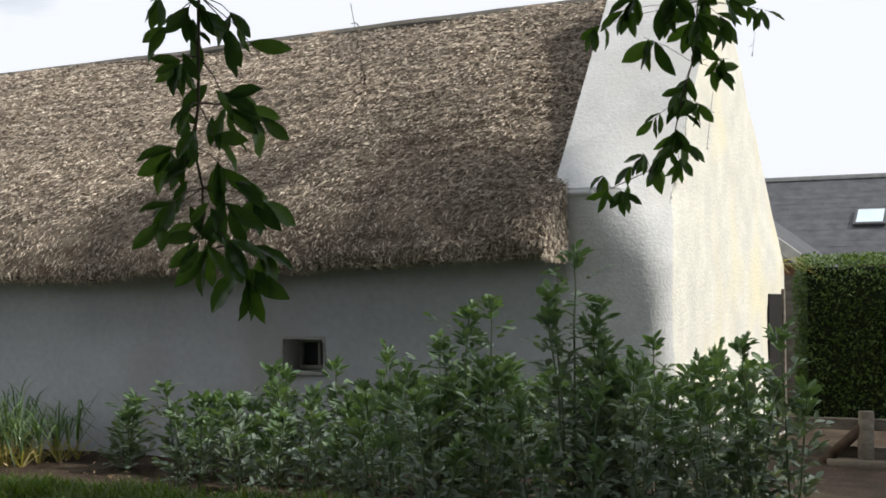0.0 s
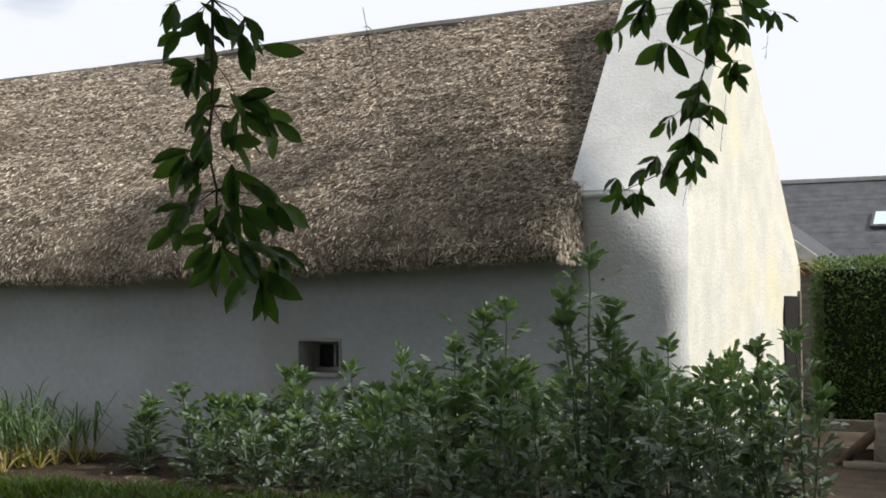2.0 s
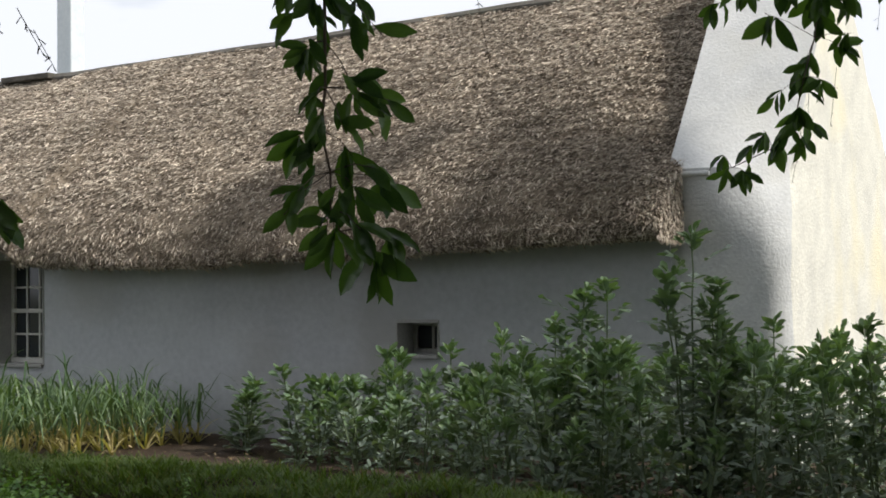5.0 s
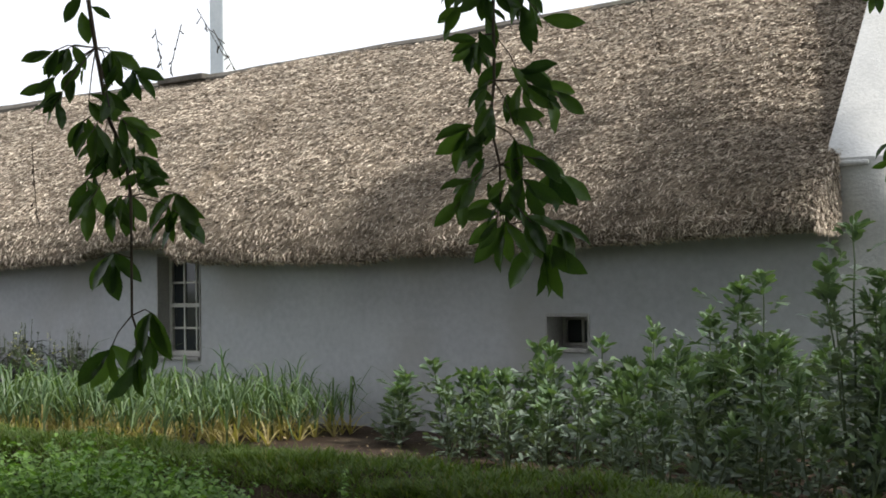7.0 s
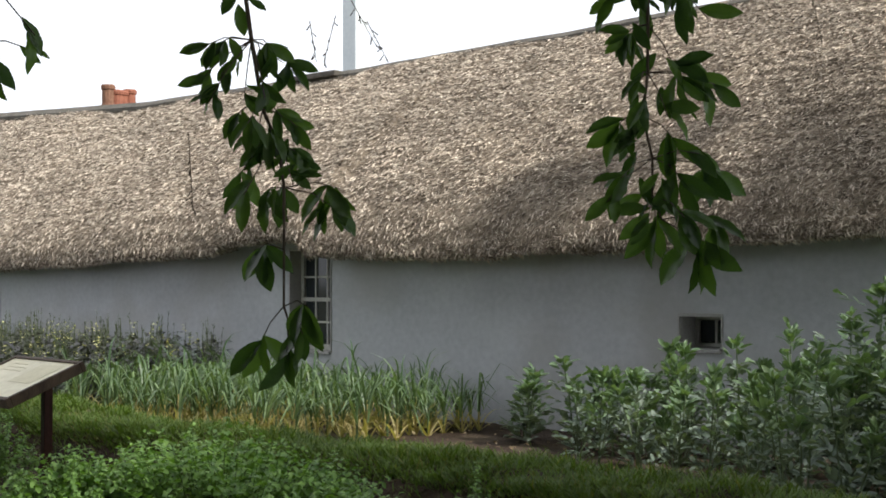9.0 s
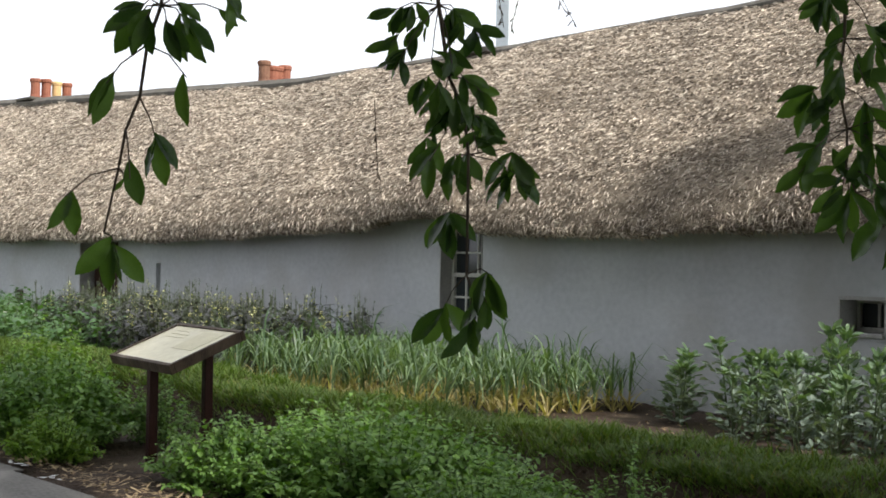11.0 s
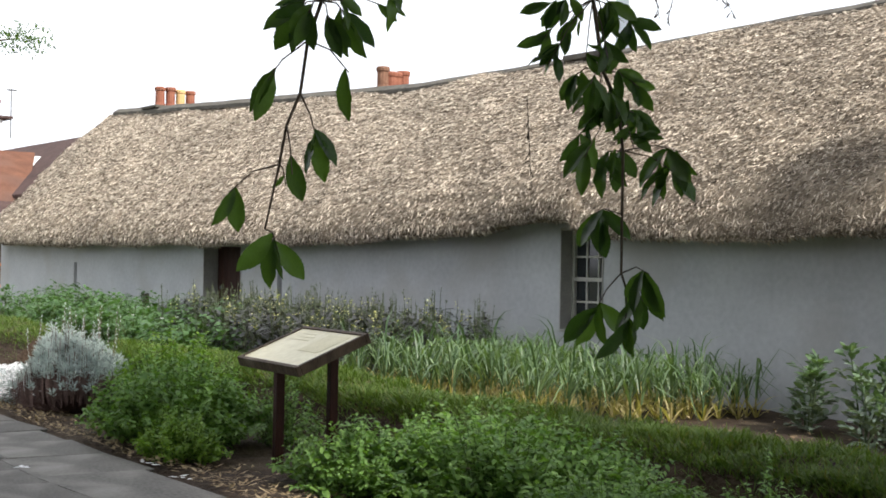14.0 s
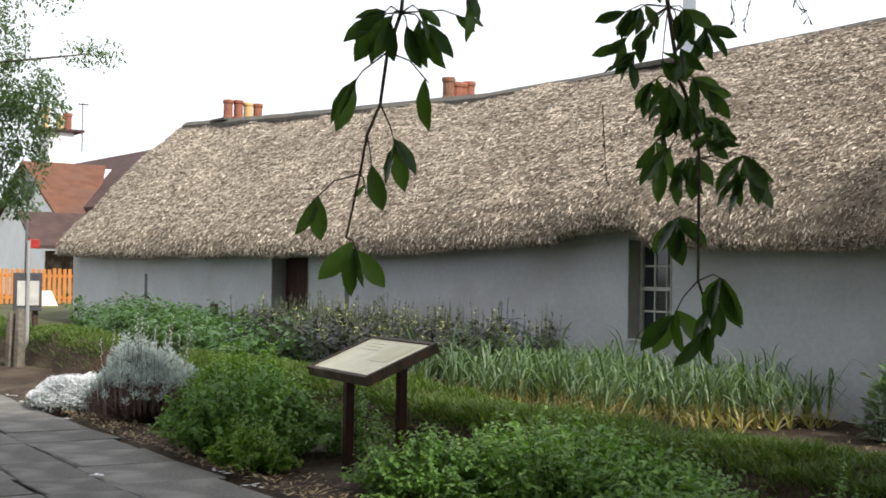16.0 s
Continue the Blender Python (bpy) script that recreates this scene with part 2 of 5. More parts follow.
BANK_Y, BANK_TOP = -4.42, 0.43
def build_ground():
    bm = bmesh.new()
    xs = [-900, -400, -180, -100, -70, -55] + [-45 + 1.0 * i for i in range(61)] + [22, 32, 60, 120, 300, 900]
    ys = [-900, -300, -100, -50, -30, -20] + [-15 + 0.7 * i for i in range(40)] + [18, 26, 40, 70, 120, 300, 900]
    grid = [[bm.verts.new((x, y, land(x, y) - 0.05 - (0.06 if y < -6.0 else 0.0))) for y in ys] for x in xs]
    for i in range(len(xs) - 1):
        for j in range(len(ys) - 1):
            bm.faces.new((grid[i][j], grid[i + 1][j], grid[i + 1][j + 1], grid[i][j + 1]))
    g = part("ground", bm, GROUND, smooth=True)
    tagged(g, "rough grass and bare earth round the cottage garden", "ground", kind="structure")
    # cultivated soil of the bed between the bank and the wall
    bm = bmesh.new()
    nx, ny = 150, 28
    grid = []
    for i in range(nx + 1):
        x = 2.6 - 24.6 * i / nx
        row = []
        for j in range(ny + 1):
            y0 = -6.93 - 0.055 * (x + 6)
            y = y0 + (0.1 - y0) * j / ny
            row.append(bm.verts.new((x, y, land(x, y) + 0.012 + wobble(x, y, 3, 2.3, 0.035) + wobble(x, y, 9, 7.0, 0.022) - (0.10 if j == 0 else 0.0))))
        grid.append(row)
    for i in range(nx):
        for j in range(ny):
            bm.faces.new((grid[i][j], grid[i][j + 1], grid[i + 1][j + 1], grid[i + 1][j]))
    s = part("soil_bed", bm, SOIL, smooth=True)
    tagged(s, "dark crumbly soil of the planted vegetable bed", "soil", kind="structure")
    bm = bmesh.new()
    grid = [[bm.verts.new((0.12 + 0.3 * i, -0.2 + 0.35 * j, land(0.12 + 0.3 * i, -0.2 + 0.35 * j) + 0.004 + wobble(i, j, 2, 0.7, 0.03))) for j in range(21)] for i in range(22)]
    for i in range(21):
        for j in range(20):
            bm.faces.new((grid[i][j], grid[i + 1][j], grid[i + 1][j + 1], grid[i][j + 1]))
    tagged(part("bare_soil", bm, SOIL, smooth=True), "bare trodden earth between the gable, fence and hedge", "soil", kind="structure")


build_ground()


# ---- the thatched cottage ----
RIDGE_Y = 2.6
RIDGE_Z = [(-0.6, 4.74), (-1.3, 4.73), (-3.8, 4.70), (-7.0, 4.61), (-9.6, 4.57), (-11.8, 4.54), (-15.7, 4.52), (-18.2, 4.63), (-22.8, 4.84), (-26.1, 5.0), (-28.6, 5.14), (-30, 5.2)]
EAVE_Z = [(0, 1.93), (-0.9, 1.90), (-1.7, 1.86), (-2.9, 1.82), (-4.7, 1.79), (-6.7, 1.77), (-8.3, 1.79), (-8.47, 1.95), (-9.1, 1.97), (-9.82, 1.955), (-9.96, 1.86), (-10.5, 1.84), (-11.6, 1.80), (-15, 1.71), (-19, 1.735), (-24.6, 1.72), (-27.5, 1.75), (-29.3, 1.79)]
FAR_END, NEAR_END, DEPTH = -28.75, -0.86, 5.3


def end_sink(x, u):
    """The thatch thins where it runs in under the gable's skew."""
    return 0.27 * min(max((x + 1.75) / 0.85, 0.0), 1.0) * min(max(u - 0.15, 0.0) / 0.2, 1.0) * (1 - max(0.0, (u - 0.55) / 0.45))


def roof_point(x, u):
    """A point of the thatch: u from 0 at the wall under the eave, round its lip, up to 1 at the ridge."""
    e, r = lerp_table(EAVE_Z, x), lerp_table(RIDGE_Z, x)
    lip = [(0.05, e + 0.13), (-0.20, e + 0.06), (-0.46, e - 0.005), (-0.52, e + 0.03), (-0.49, e + 0.18), (-0.37, e + 0.41), (-0.18, e + 0.63)]
    if u < 0.24:
        k = u / 0.24 * (len(lip) - 1)
        i = min(int(k), len(lip) - 2)
        f = k - i
        y, z = (lip[i][n] * (1 - f) + lip[i + 1][n] * f for n in (0, 1))
    else:
        f = (u - 0.24) / 0.76
        y, z = lip[-1][0] + f * (RIDGE_Y - lip[-1][0]), lip[-1][1] + f * (r - lip[-1][1])
        z += 0.10 * math.sin(math.pi * f)
    return y, z - end_sink(x, u)


def thatch_relief(x, u):
    """Bulges of the coat and the ripple of its uneven courses."""
    swell = wobble(x, u * 5, 0, 0.7, 0.07) + wobble(x, u * 6, 5, 2.4, 0.035)
    if u > 0.14:
        swell += 0.013 * math.sin(u * 150 + wobble(x, u, 2, 0.9, 5.0)) * (0.6 + wobble(x, u * 4, 8, 1.1, 0.9))
    return swell * min(u / 0.1, 1.0)


def build_roof(parent):
    bm = bmesh.new()
    nx, nu = 420, 110
    grid = []
    for i in range(nx + 1):
        x = NEAR_END + (FAR_END - 0.35 - NEAR_END) * i / nx
        row = []
        for j in range(nu + 1):
            u = j / nu
            y, z = roof_point(x, u)
            lift = thatch_relief(x, u)
            xx = x
            if i > nx - 12:
                xx += 0.28 * max(u - 0.15, 0) * ((i - nx + 12) / 12.0)
            row.append(bm.verts.new((xx, y - 0.6 * lift, z + 0.8 * lift)))
        grid.append(row)
    for i in range(nx):
        for j in range(nu):
            bm.faces.new((grid[i][j], grid[i][j + 1], grid[i + 1][j + 1], grid[i + 1][j]))
    # back slope and the two closed ends
    back = [[bm.verts.new((row[-1].co.x, RIDGE_Y + f * (DEPTH + 0.4 - RIDGE_Y), row[-1].co.z + f * (1.85 - row[-1].co.z))) for f in (0.5, 1.0)] for row in grid]
    for i in range(nx):
        bm.faces.new((grid[i][-1], back[i][0], back[i + 1][0], grid[i + 1][-1]))
        bm.faces.new((back[i][0], back[i][1], back[i + 1][1], back[i + 1][0]))
    for i, flip in ((0, True), (nx, False)):
        ring = list(grid[i]) + list(back[i])
        bm.faces.new(ring[::-1] if flip else ring)
    return part("thatch_roof", bm, THATCH, parent, "weathered straw thatch with a thick rounded eave", smooth=True)


def build_walls(parent):
    """Front wall as butted blocks round its openings, softened and slightly uneven."""
    def slab(name, x0, x1, z0, z1, y0=0.0, y1=0.55):
        bm = bmesh.new()
        nx, nz = max(2, int((x1 - x0) / 0.25)), max(2, int((z1 - z0) / 0.25))
        front = [[bm.verts.new((x0 + (x1 - x0) * i / nx, y0 + wobble(x0 + (x1 - x0) * i / nx, 0, z0 + (z1 - z0) * k / nz, 0.8, 0.008), z0 + (z1 - z0) * k / nz)) for k in range(nz + 1)] for i in range(nx + 1)]
        for i in range(nx):
            for k in range(nz):
                bm.faces.new((front[i][k], front[i + 1][k], front[i + 1][k + 1], front[i][k + 1]))
        rear = [bm.verts.new(p) for p in ((x0, y1, z0), (x1, y1, z0), (x1, y1, z1), (x0, y1, z1))]
        bm.faces.new(rear[::-1])
        for line, p, q in (([front[i][0] for i in range(nx, -1, -1)], 0, 1), ([front[i][nz] for i in range(nx + 1)], 2, 3),
                           ([front[0][k] for k in range(nz + 1)], 3, 0), ([front[nx][k] for k in range(nz, -1, -1)], 1, 2)):
            bm.faces.new(line + [rear[p], rear[q]])
        return part("wall", bm, SHADELIME, parent, "whitewashed rubble wall with its shade put into the wash colour")
    top = 2.3
    spans = [(-29.3, -24.62, None), (-24.62, -24.45, (0.72, 1.36)), (-24.45, -24.2, None), (-24.2, -23.45, (0.44, 0.66)), (-23.45, -21.2, None), (-21.2, -20.82, (0.52, 0.80)), (-20.82, -18.55, None),
             (-18.55, -17.17, (0.1, 1.72)), (-17.17, -15.95, None), (-15.95, -15.8, (0.78, 1.36)), (-15.8, -9.14, None), (-9.14, -8.41, (0.68, 1.92)),
             (-8.41, -3.70, None), (-3.70, -3.235, (0.86, 1.205)), (-3.235, -0.94, None)]
    for x0, x1, hole in spans:
        if hole is None:
            slab("wall", x0, x1, -0.3, top)
        else:
            slab("wall", x0, x1, -0.3, hole[0])
            slab("wall", x0, x1, hole[1], top)
    bm = block(-29.3, -28.5, 0.55, DEPTH, -0.3, 2.2, 0.05)
    block(-28.5, -0.94, DEPTH - 0.5, DEPTH, -0.3, 2.2, 0.0, bm)
    block(-28.5, -0.96, 0.62, 0.68, -0.3, 2.0, 0.0, bm)
    part("rear_wall", bm, SHADELIME, parent)


def build_gable(parent):
    """The near gable: rounded corners, shoulders level with a broad sloping skew."""
    outline = []
    rad = 0.24
    x_in, x_out, y0, y1 = -0.47, 0.06, 0.0, DEPTH + 0.1
    for a in range(7):
        t = radians(-90 + 15 * a)
        outline.append((x_out - rad + rad * math.cos(t), y0 + rad + rad * math.sin(t)))
    for k in range(1, 16):
        outline.append((x_out, y0 + rad + (y1 - y0 - 2 * rad) * k / 16))
    for a in range(7):
        t = radians(15 * a)
        outline.append((x_out - rad + rad * math.cos(t), y1 - rad + rad * math.sin(t)))
    skin = outline + [(-0.95, y1)] + [(-0.95, y1 - (y1 - y0) * k / 22) for k in range(1, 22)] + [(-0.95, y0), (-0.75, y0), (-0.55, y0), (-0.35, y0)]
    apex_y, apex_z = 2.02, 5.02
    def height(y):
        return 2.47 + (apex_z - 2.47) * max(0.0, min(1, (y + 0.02) / (apex_y + 0.02))) if y < apex_y else 1.95 + (apex_z - 1.95) * max(0.0, (y1 - y) / (y1 - apex_y))
    bm = bmesh.new()
    rings = []
    for k in range(37):
        f = k / 36
        ring = []
        for x, y in skin:
            drop = 0.22 * max(0.0, (x + 0.35) / 0.4) ** 2
            z = -0.3 + f * (height(y) - drop + 0.3)
            out = wobble(x, y, z, 1.3, 0.022) + wobble(x, y, z, 4.0, 0.008)
            front = max(0.0, min(1.0, (1.2 - y) / 1.1)) ** 2
            sweep = front * max(0.0, min(1.0, (x + 0.46) / 0.42)) * min(1.6, max(0.0, (z - 1.6) / 0.8) ** 2)
            ring.append(bm.verts.new((x - 0.10 * sweep + (out if x > -0.9 else 0), y + 0.34 * sweep + (out if y < 0.3 else 0), z)))
        rings.append(ring)
    n = len(skin)
    # outer face washed cream; corner, return and skew white, darkened for the return's shade
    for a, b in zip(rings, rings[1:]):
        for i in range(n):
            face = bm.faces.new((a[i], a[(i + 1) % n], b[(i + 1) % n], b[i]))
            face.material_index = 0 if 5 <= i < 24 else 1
    # top of the skew: strips between the outer face and the inner edge
    top = rings[-1]
    bmesh.ops.contextual_create(bm, geom=[e for e in bm.edges if e.verts[0] in top and e.verts[1] in top and e.is_boundary])
    bmesh.ops.triangulate(bm, faces=[f for f in bm.faces if len(f.verts) > 4])
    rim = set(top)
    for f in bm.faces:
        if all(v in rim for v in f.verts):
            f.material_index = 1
    # a crisp arris where the skew meets the return, soft over the corner
    for i in range(n):
        if not 0 <= i < 5:
            edge = bm.edges.get((top[i], top[(i + 1) % n]))
            edge.smooth = False
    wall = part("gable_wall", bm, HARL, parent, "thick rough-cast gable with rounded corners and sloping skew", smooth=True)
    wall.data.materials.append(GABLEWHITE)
    part("skew_stone", block(-0.95, -0.58, -0.03, 0.2, 2.425, 2.47, 0.02), GABLEWHITE, parent, "projecting foot of the skew above the eave")
    return wall


cottage = thing("thatched_cottage", "long low whitewashed cottage with a straw thatched roof", "house")
build_walls(cottage)
build_gable(cottage)
build_roof(cottage)


# ---- leaves and straws in bulk ----
class Leafage:
    """Collects many small leaves, straps and straws into one mesh."""

    def __init__(self):
        self.v, self.f = [], []

    def leaf(self, base, way, up, length, width, fold=0.25, droop=0.3, widest=0.5):
        """A pointed oval leaf folded along its rib, drooping to the tip."""
        way = way.normalized()
        side = way.cross(up)
        if side.length < 1e-4:
            side = way.cross(Vector((0.3, 0.9, 0.2)))
        side.normalize()
        nor = side.cross(way)
        n = len(self.v)
        w = width / 2
        def at(f, s, lift=0.0):
            p = base + way * (length * f) + side * (s * w) + nor * (abs(s) * fold * w + lift)
            p.z -= droop * length * f * f
            self.v.append(p)
        at(0, 0), at(widest * 0.4, -0.66), at(widest * 0.45, 0), at(widest * 0.4, 0.66)
        at(widest + 0.12, -1.0), at(widest + 0.12, 0), at(widest + 0.12, 1.0)
        at(0.86, -0.58), at(0.87, 0), at(0.86, 0.58), at(1, 0)
        self.f += [(n, n + 2, n + 1), (n, n + 3, n + 2), (n + 1, n + 2, n + 5, n + 4), (n + 2, n + 3, n + 6, n + 5),
                   (n + 4, n + 5, n + 8, n + 7), (n + 5, n + 6, n + 9, n + 8), (n + 7, n + 8, n + 10), (n + 8, n + 9, n + 10)]

    def tiny(self, base, way, up, length, width):
        """A small leaf of two triangles."""
        side = way.cross(up)
        if side.length < 1e-4:
            side = Vector((1, 0, 0))
        side = side.normalized() * (width / 2)
        n = len(self.v)
        mid = base + way * (length * 0.45)
        self.v += [base, mid + side, base + way * length, mid - side]
        self.f += [(n, n + 1, n + 2), (n, n + 2, n + 3)]

    def strap(self, base, way, lean, length, width, arch, steps=4):
        """A long strap leaf that rises and arches over."""
        side = Vector((-lean.y, lean.x, 0)).normalized()
        n = len(self.v)
        p, d = base.copy(), way.normalized()
        for k in range(steps + 1):
            w = width * (1 - (k / steps) ** 2) * 0.5 + 0.0015
            self.v += [p - side * w, p + side * w]
            d = (d + (lean * 0.7 + Vector((0, 0, -1))) * (arch * (0.3 + k / steps) / steps)).normalized()
            p = p + d * (length / steps)
        for k in range(steps):
            a = n + 2 * k
            self.f.append((a, a + 1, a + 3, a + 2))

    def bent(self, base, way, lean, length, width, kink, fall):
        """A stiff strap leaf that stands straight and then breaks over near its tip."""
        side = Vector((-lean.y, lean.x, 0)).normalized()
        n = len(self.v)
        p, d = base.copy(), way.normalized()
        steps = 7
        for k in range(steps + 1):
            w = width * (1 - (k / steps) ** 3) * 0.5 + 0.001
            self.v += [p - side * w, p + side * w]
            if abs(k / steps - kink) < 0.15:
                d = (d + (lean * 0.6 + Vector((0, 0, -1))) * fall).normalized()
            else:
                d = (d + lean * 0.05).normalized()
            p = p + d * (length / steps)
        for k in range(steps):
            a = n + 2 * k
            self.f.append((a, a + 1, a + 3, a + 2))

    def mesh(self, name, mat, smooth=True):
        return raw_mesh(name, [tuple(p) for p in self.v], self.f, mat, smooth)


def rnd(a, b):
    return random.uniform(a, b)


def spun(tilt, turn):
    """A unit vector that rises by tilt degrees, turned by turn radians."""
    c = math.cos(radians(tilt))
    return Vector((c * math.cos(turn), c * math.sin(turn), math.sin(radians(tilt))))


# ---- straw ends of the thatch ----
def straw_material():
    m = bpy.data.materials.new("straw ends")
    m.use_nodes = True
    n, l = m.node_tree.nodes, m.node_tree.links
    b = n["Principled BSDF"]
    b.inputs["Roughness"].default_value, b.inputs["Specular IOR Level"].default_value = 0.75, 0.25
    geo, ramp = n.new("ShaderNodeNewGeometry"), n.new("ShaderNodeValToRGB")
    r = ramp.color_ramp
    r.elements[0].color, r.elements[0].position = (0.075, 0.058, 0.045, 1), 0.0
    r.elements[1].color, r.elements[1].position = (0.84, 0.755, 0.63, 1), 1.0
    for pos, col in ((0.3, (0.22, 0.178, 0.14, 1)), (0.7, (0.53, 0.455, 0.37, 1))):
        r.elements.new(pos).color = col
    tc, big, mul, rng = n.new("ShaderNodeTexCoord"), n.new("ShaderNodeTexNoise"), n.new("ShaderNodeMix"), n.new("ShaderNodeMapRange")
    big.inputs["Scale"].default_value, big.inputs["Detail"].default_value = 0.9, 5
    rng.inputs["From Min"].default_value, rng.inputs["From Max"].default_value = 0.35, 0.65
    rng.inputs["To Min"].default_value, rng.inputs["To Max"].default_value = 0.78, 1.14
    mul.data_type, mul.blend_type = "RGBA", "MULTIPLY"
    mul.inputs[0].default_value = 1.0
    l.new(geo.outputs["Random Per Island"], ramp.inputs["Fac"])
    l.new(tc.outputs["Object"], big.inputs["Vector"])
    l.new(big.outputs["Fac"], rng.inputs["Value"])
    l.new(ramp.outputs["Color"], mul.inputs[6])
    l.new(rng.outputs[0], mul.inputs[7])
    l.new(mul.outputs[2], b.inputs["Base Color"])
    return m


def build_straw(parent, count=240000):
    rng = np.random.default_rng(4)
    # denser towards the near end, where single straws can be told apart
    x = NEAR_END - 0.02 + (FAR_END - 0.3 - NEAR_END) * rng.random(count) ** 1.6
    u = 0.02 + 0.965 * rng.random(count)
    x[:7000], u[:7000] = NEAR_END, 0.03 + 0.35 * rng.random(7000)
    e, r = np.interp(x, *zip(*sorted(EAVE_Z))), np.interp(x, *zip(*sorted(RIDGE_Z)))
    def profile(u):
        k = np.clip(u / 0.24, 0, 1) * 6
        ly = np.interp(k, range(7), (0.05, -0.20, -0.46, -0.52, -0.49, -0.37, -0.18))
        lz = e + np.interp(k, range(7), (0.13, 0.06, -0.005, 0.03, 0.18, 0.41, 0.63))
        f = np.clip((u - 0.24) / 0.76, 0, 1)
        return ly + f * (RIDGE_Y + 0.18 - 0.0) * 1.0, lz + f * (r - e - 0.63) + 0.10 * np.sin(np.pi * f)
    y, z = profile(u)
    y2, z2 = profile(np.clip(u - 0.012, 0, 1))
    down = np.stack([np.zeros(count), y2 - y, z2 - z], 1)
    down /= np.linalg.norm(down, axis=1)[:, None] + 1e-9
    out = np.stack([np.zeros(count), down[:, 2], -down[:, 1]], 1)
    bul = np.array([thatch_relief(a, b) for a, b in zip(x.tolist(), u.tolist())])
    z = z - 0.27 * np.clip((x + 1.75) / 0.85, 0, 1) * np.clip((u - 0.15) / 0.2, 0, 1) * (1 - np.maximum(0, (u - 0.55) / 0.45))
    p = np.stack([x, y - 0.6 * bul, z + 0.8 * bul], 1) + out * rng.uniform(-0.012, 0.022, count)[:, None]
    p[:, 0] += np.where(x < FAR_END + 0.7, 0.28 * np.maximum(u - 0.15, 0) * np.clip((FAR_END + 0.7 - x), 0, 1), 0)
    turn = rng.normal(0, 0.85, count)
    across = np.tile([1.0, 0, 0], (count, 1))
    # straw ends on the cut face beside the gable
    cut = slice(0, 7000)
    p[cut, 0] = NEAR_END + rng.uniform(-0.005, 0.03, 7000)
    p[cut, 1] += 0.55 * rng.random(7000)
    across[cut], out[cut] = (0.0, 1.0, 0.0), (1.0, 0.0, 0.0)
    down[cut] = (0.0, -0.35, -0.94)
    way = down * np.cos(turn)[:, None] + across * np.sin(turn)[:, None] + out * rng.uniform(0.0, 0.42, count)[:, None]
    side = across * np.cos(turn)[:, None] - down * np.sin(turn)[:, None]
    far = 1 + 0.35 * (-x / 28)
    length, width = rng.uniform(0.035, 0.095, count) * far * np.where(u < 0.10, 0.5, 1.0), rng.uniform(0.004, 0.0115, count) * far
    a, b = p - side * width[:, None], p + side * width[:, None]
    tip, ridge = p + way * length[:, None], p + way * (length * 0.45)[:, None] + out * (width * 0.9)[:, None]
    v = np.stack([a, ridge, tip, b], 1).reshape(-1, 3)
    i = 4 * np.arange(count)
    f = np.concatenate([np.stack([i, i + 1, i + 2], 1), np.stack([i + 1, i + 3, i + 2], 1)])
    me = raw_mesh("straw", v.tolist(), f.tolist(), straw_material())
    ob = part("straw", me, None, parent, "loose pale and brown straw ends of the thatch")
    tagged(ob, kind="stuff")


def build_ridge(parent):
    """A dark capping bent over the ridge, thicker towards the far end."""
    bm = bmesh.new()
    rows = []
    for i in range(90):
        x = -0.98 - (FAR_END * -1 - 0.98 - 0.25) * i / 89
        thick = 0.018 + 0.04 * min(max((-x - 12) / 6, 0), 1)
        z = lerp_table(RIDGE_Z, x) + 0.015 + wobble(x, 0, 1, 1.1, 0.02)
        w = 0.08 + 0.06 * min(max((-x - 12) / 6, 0), 1)
        rows.append([bm.verts.new((x, RIDGE_Y + dy, z + dz)) for dy, dz in ((-w, -0.6 * w - 0.02), (-w, -0.6 * w + thick), (0, thick + 0.015), (w, -0.6 * w + thick), (w, -0.6 * w - 0.02))])
    for a, b in zip(rows, rows[1:]):
        for k in range(4):
            bm.faces.new((a[k], b[k], b[k + 1], a[k + 1]))
    bm.faces.new(rows[0])
    bm.faces.new(rows[-1][::-1])
    part("ridge_capping", bm, RIDGE, parent, "dark grey weathered ridge capping")


def chimney(parent, x, y, base, top, half_x, half_y, pots, body, pot_height=0.42):
    stack = part("chimney", block(x - half_x, x + half_x, y - half_y, y + half_y, base, top, 0.015), body, parent)
    slab = part("flashing", block(x - half_x - 0.28, x + half_x + 0.08, y - half_y - 0.10, y + half_y + 0.08, top - 0.05, top + 0.012, 0.01), RIDGE, stack, "dark capping slab")
    for k, (dy, tall, mat) in enumerate(pots):
        h = pot_height * tall
        pot = lathe([(0.105, 0), (0.125, 0.02), (0.12, 0.06), (0.11, 0.10), (0.108, h - 0.10), (0.125, h - 0.08), (0.13, h - 0.03), (0.115, h), (0.09, h), (0.09, h - 0.06)], 12, at=(x + 0.02 * (k % 2), y + dy, top))
        part("chimney_pot", pot, mat, stack, smooth=False)


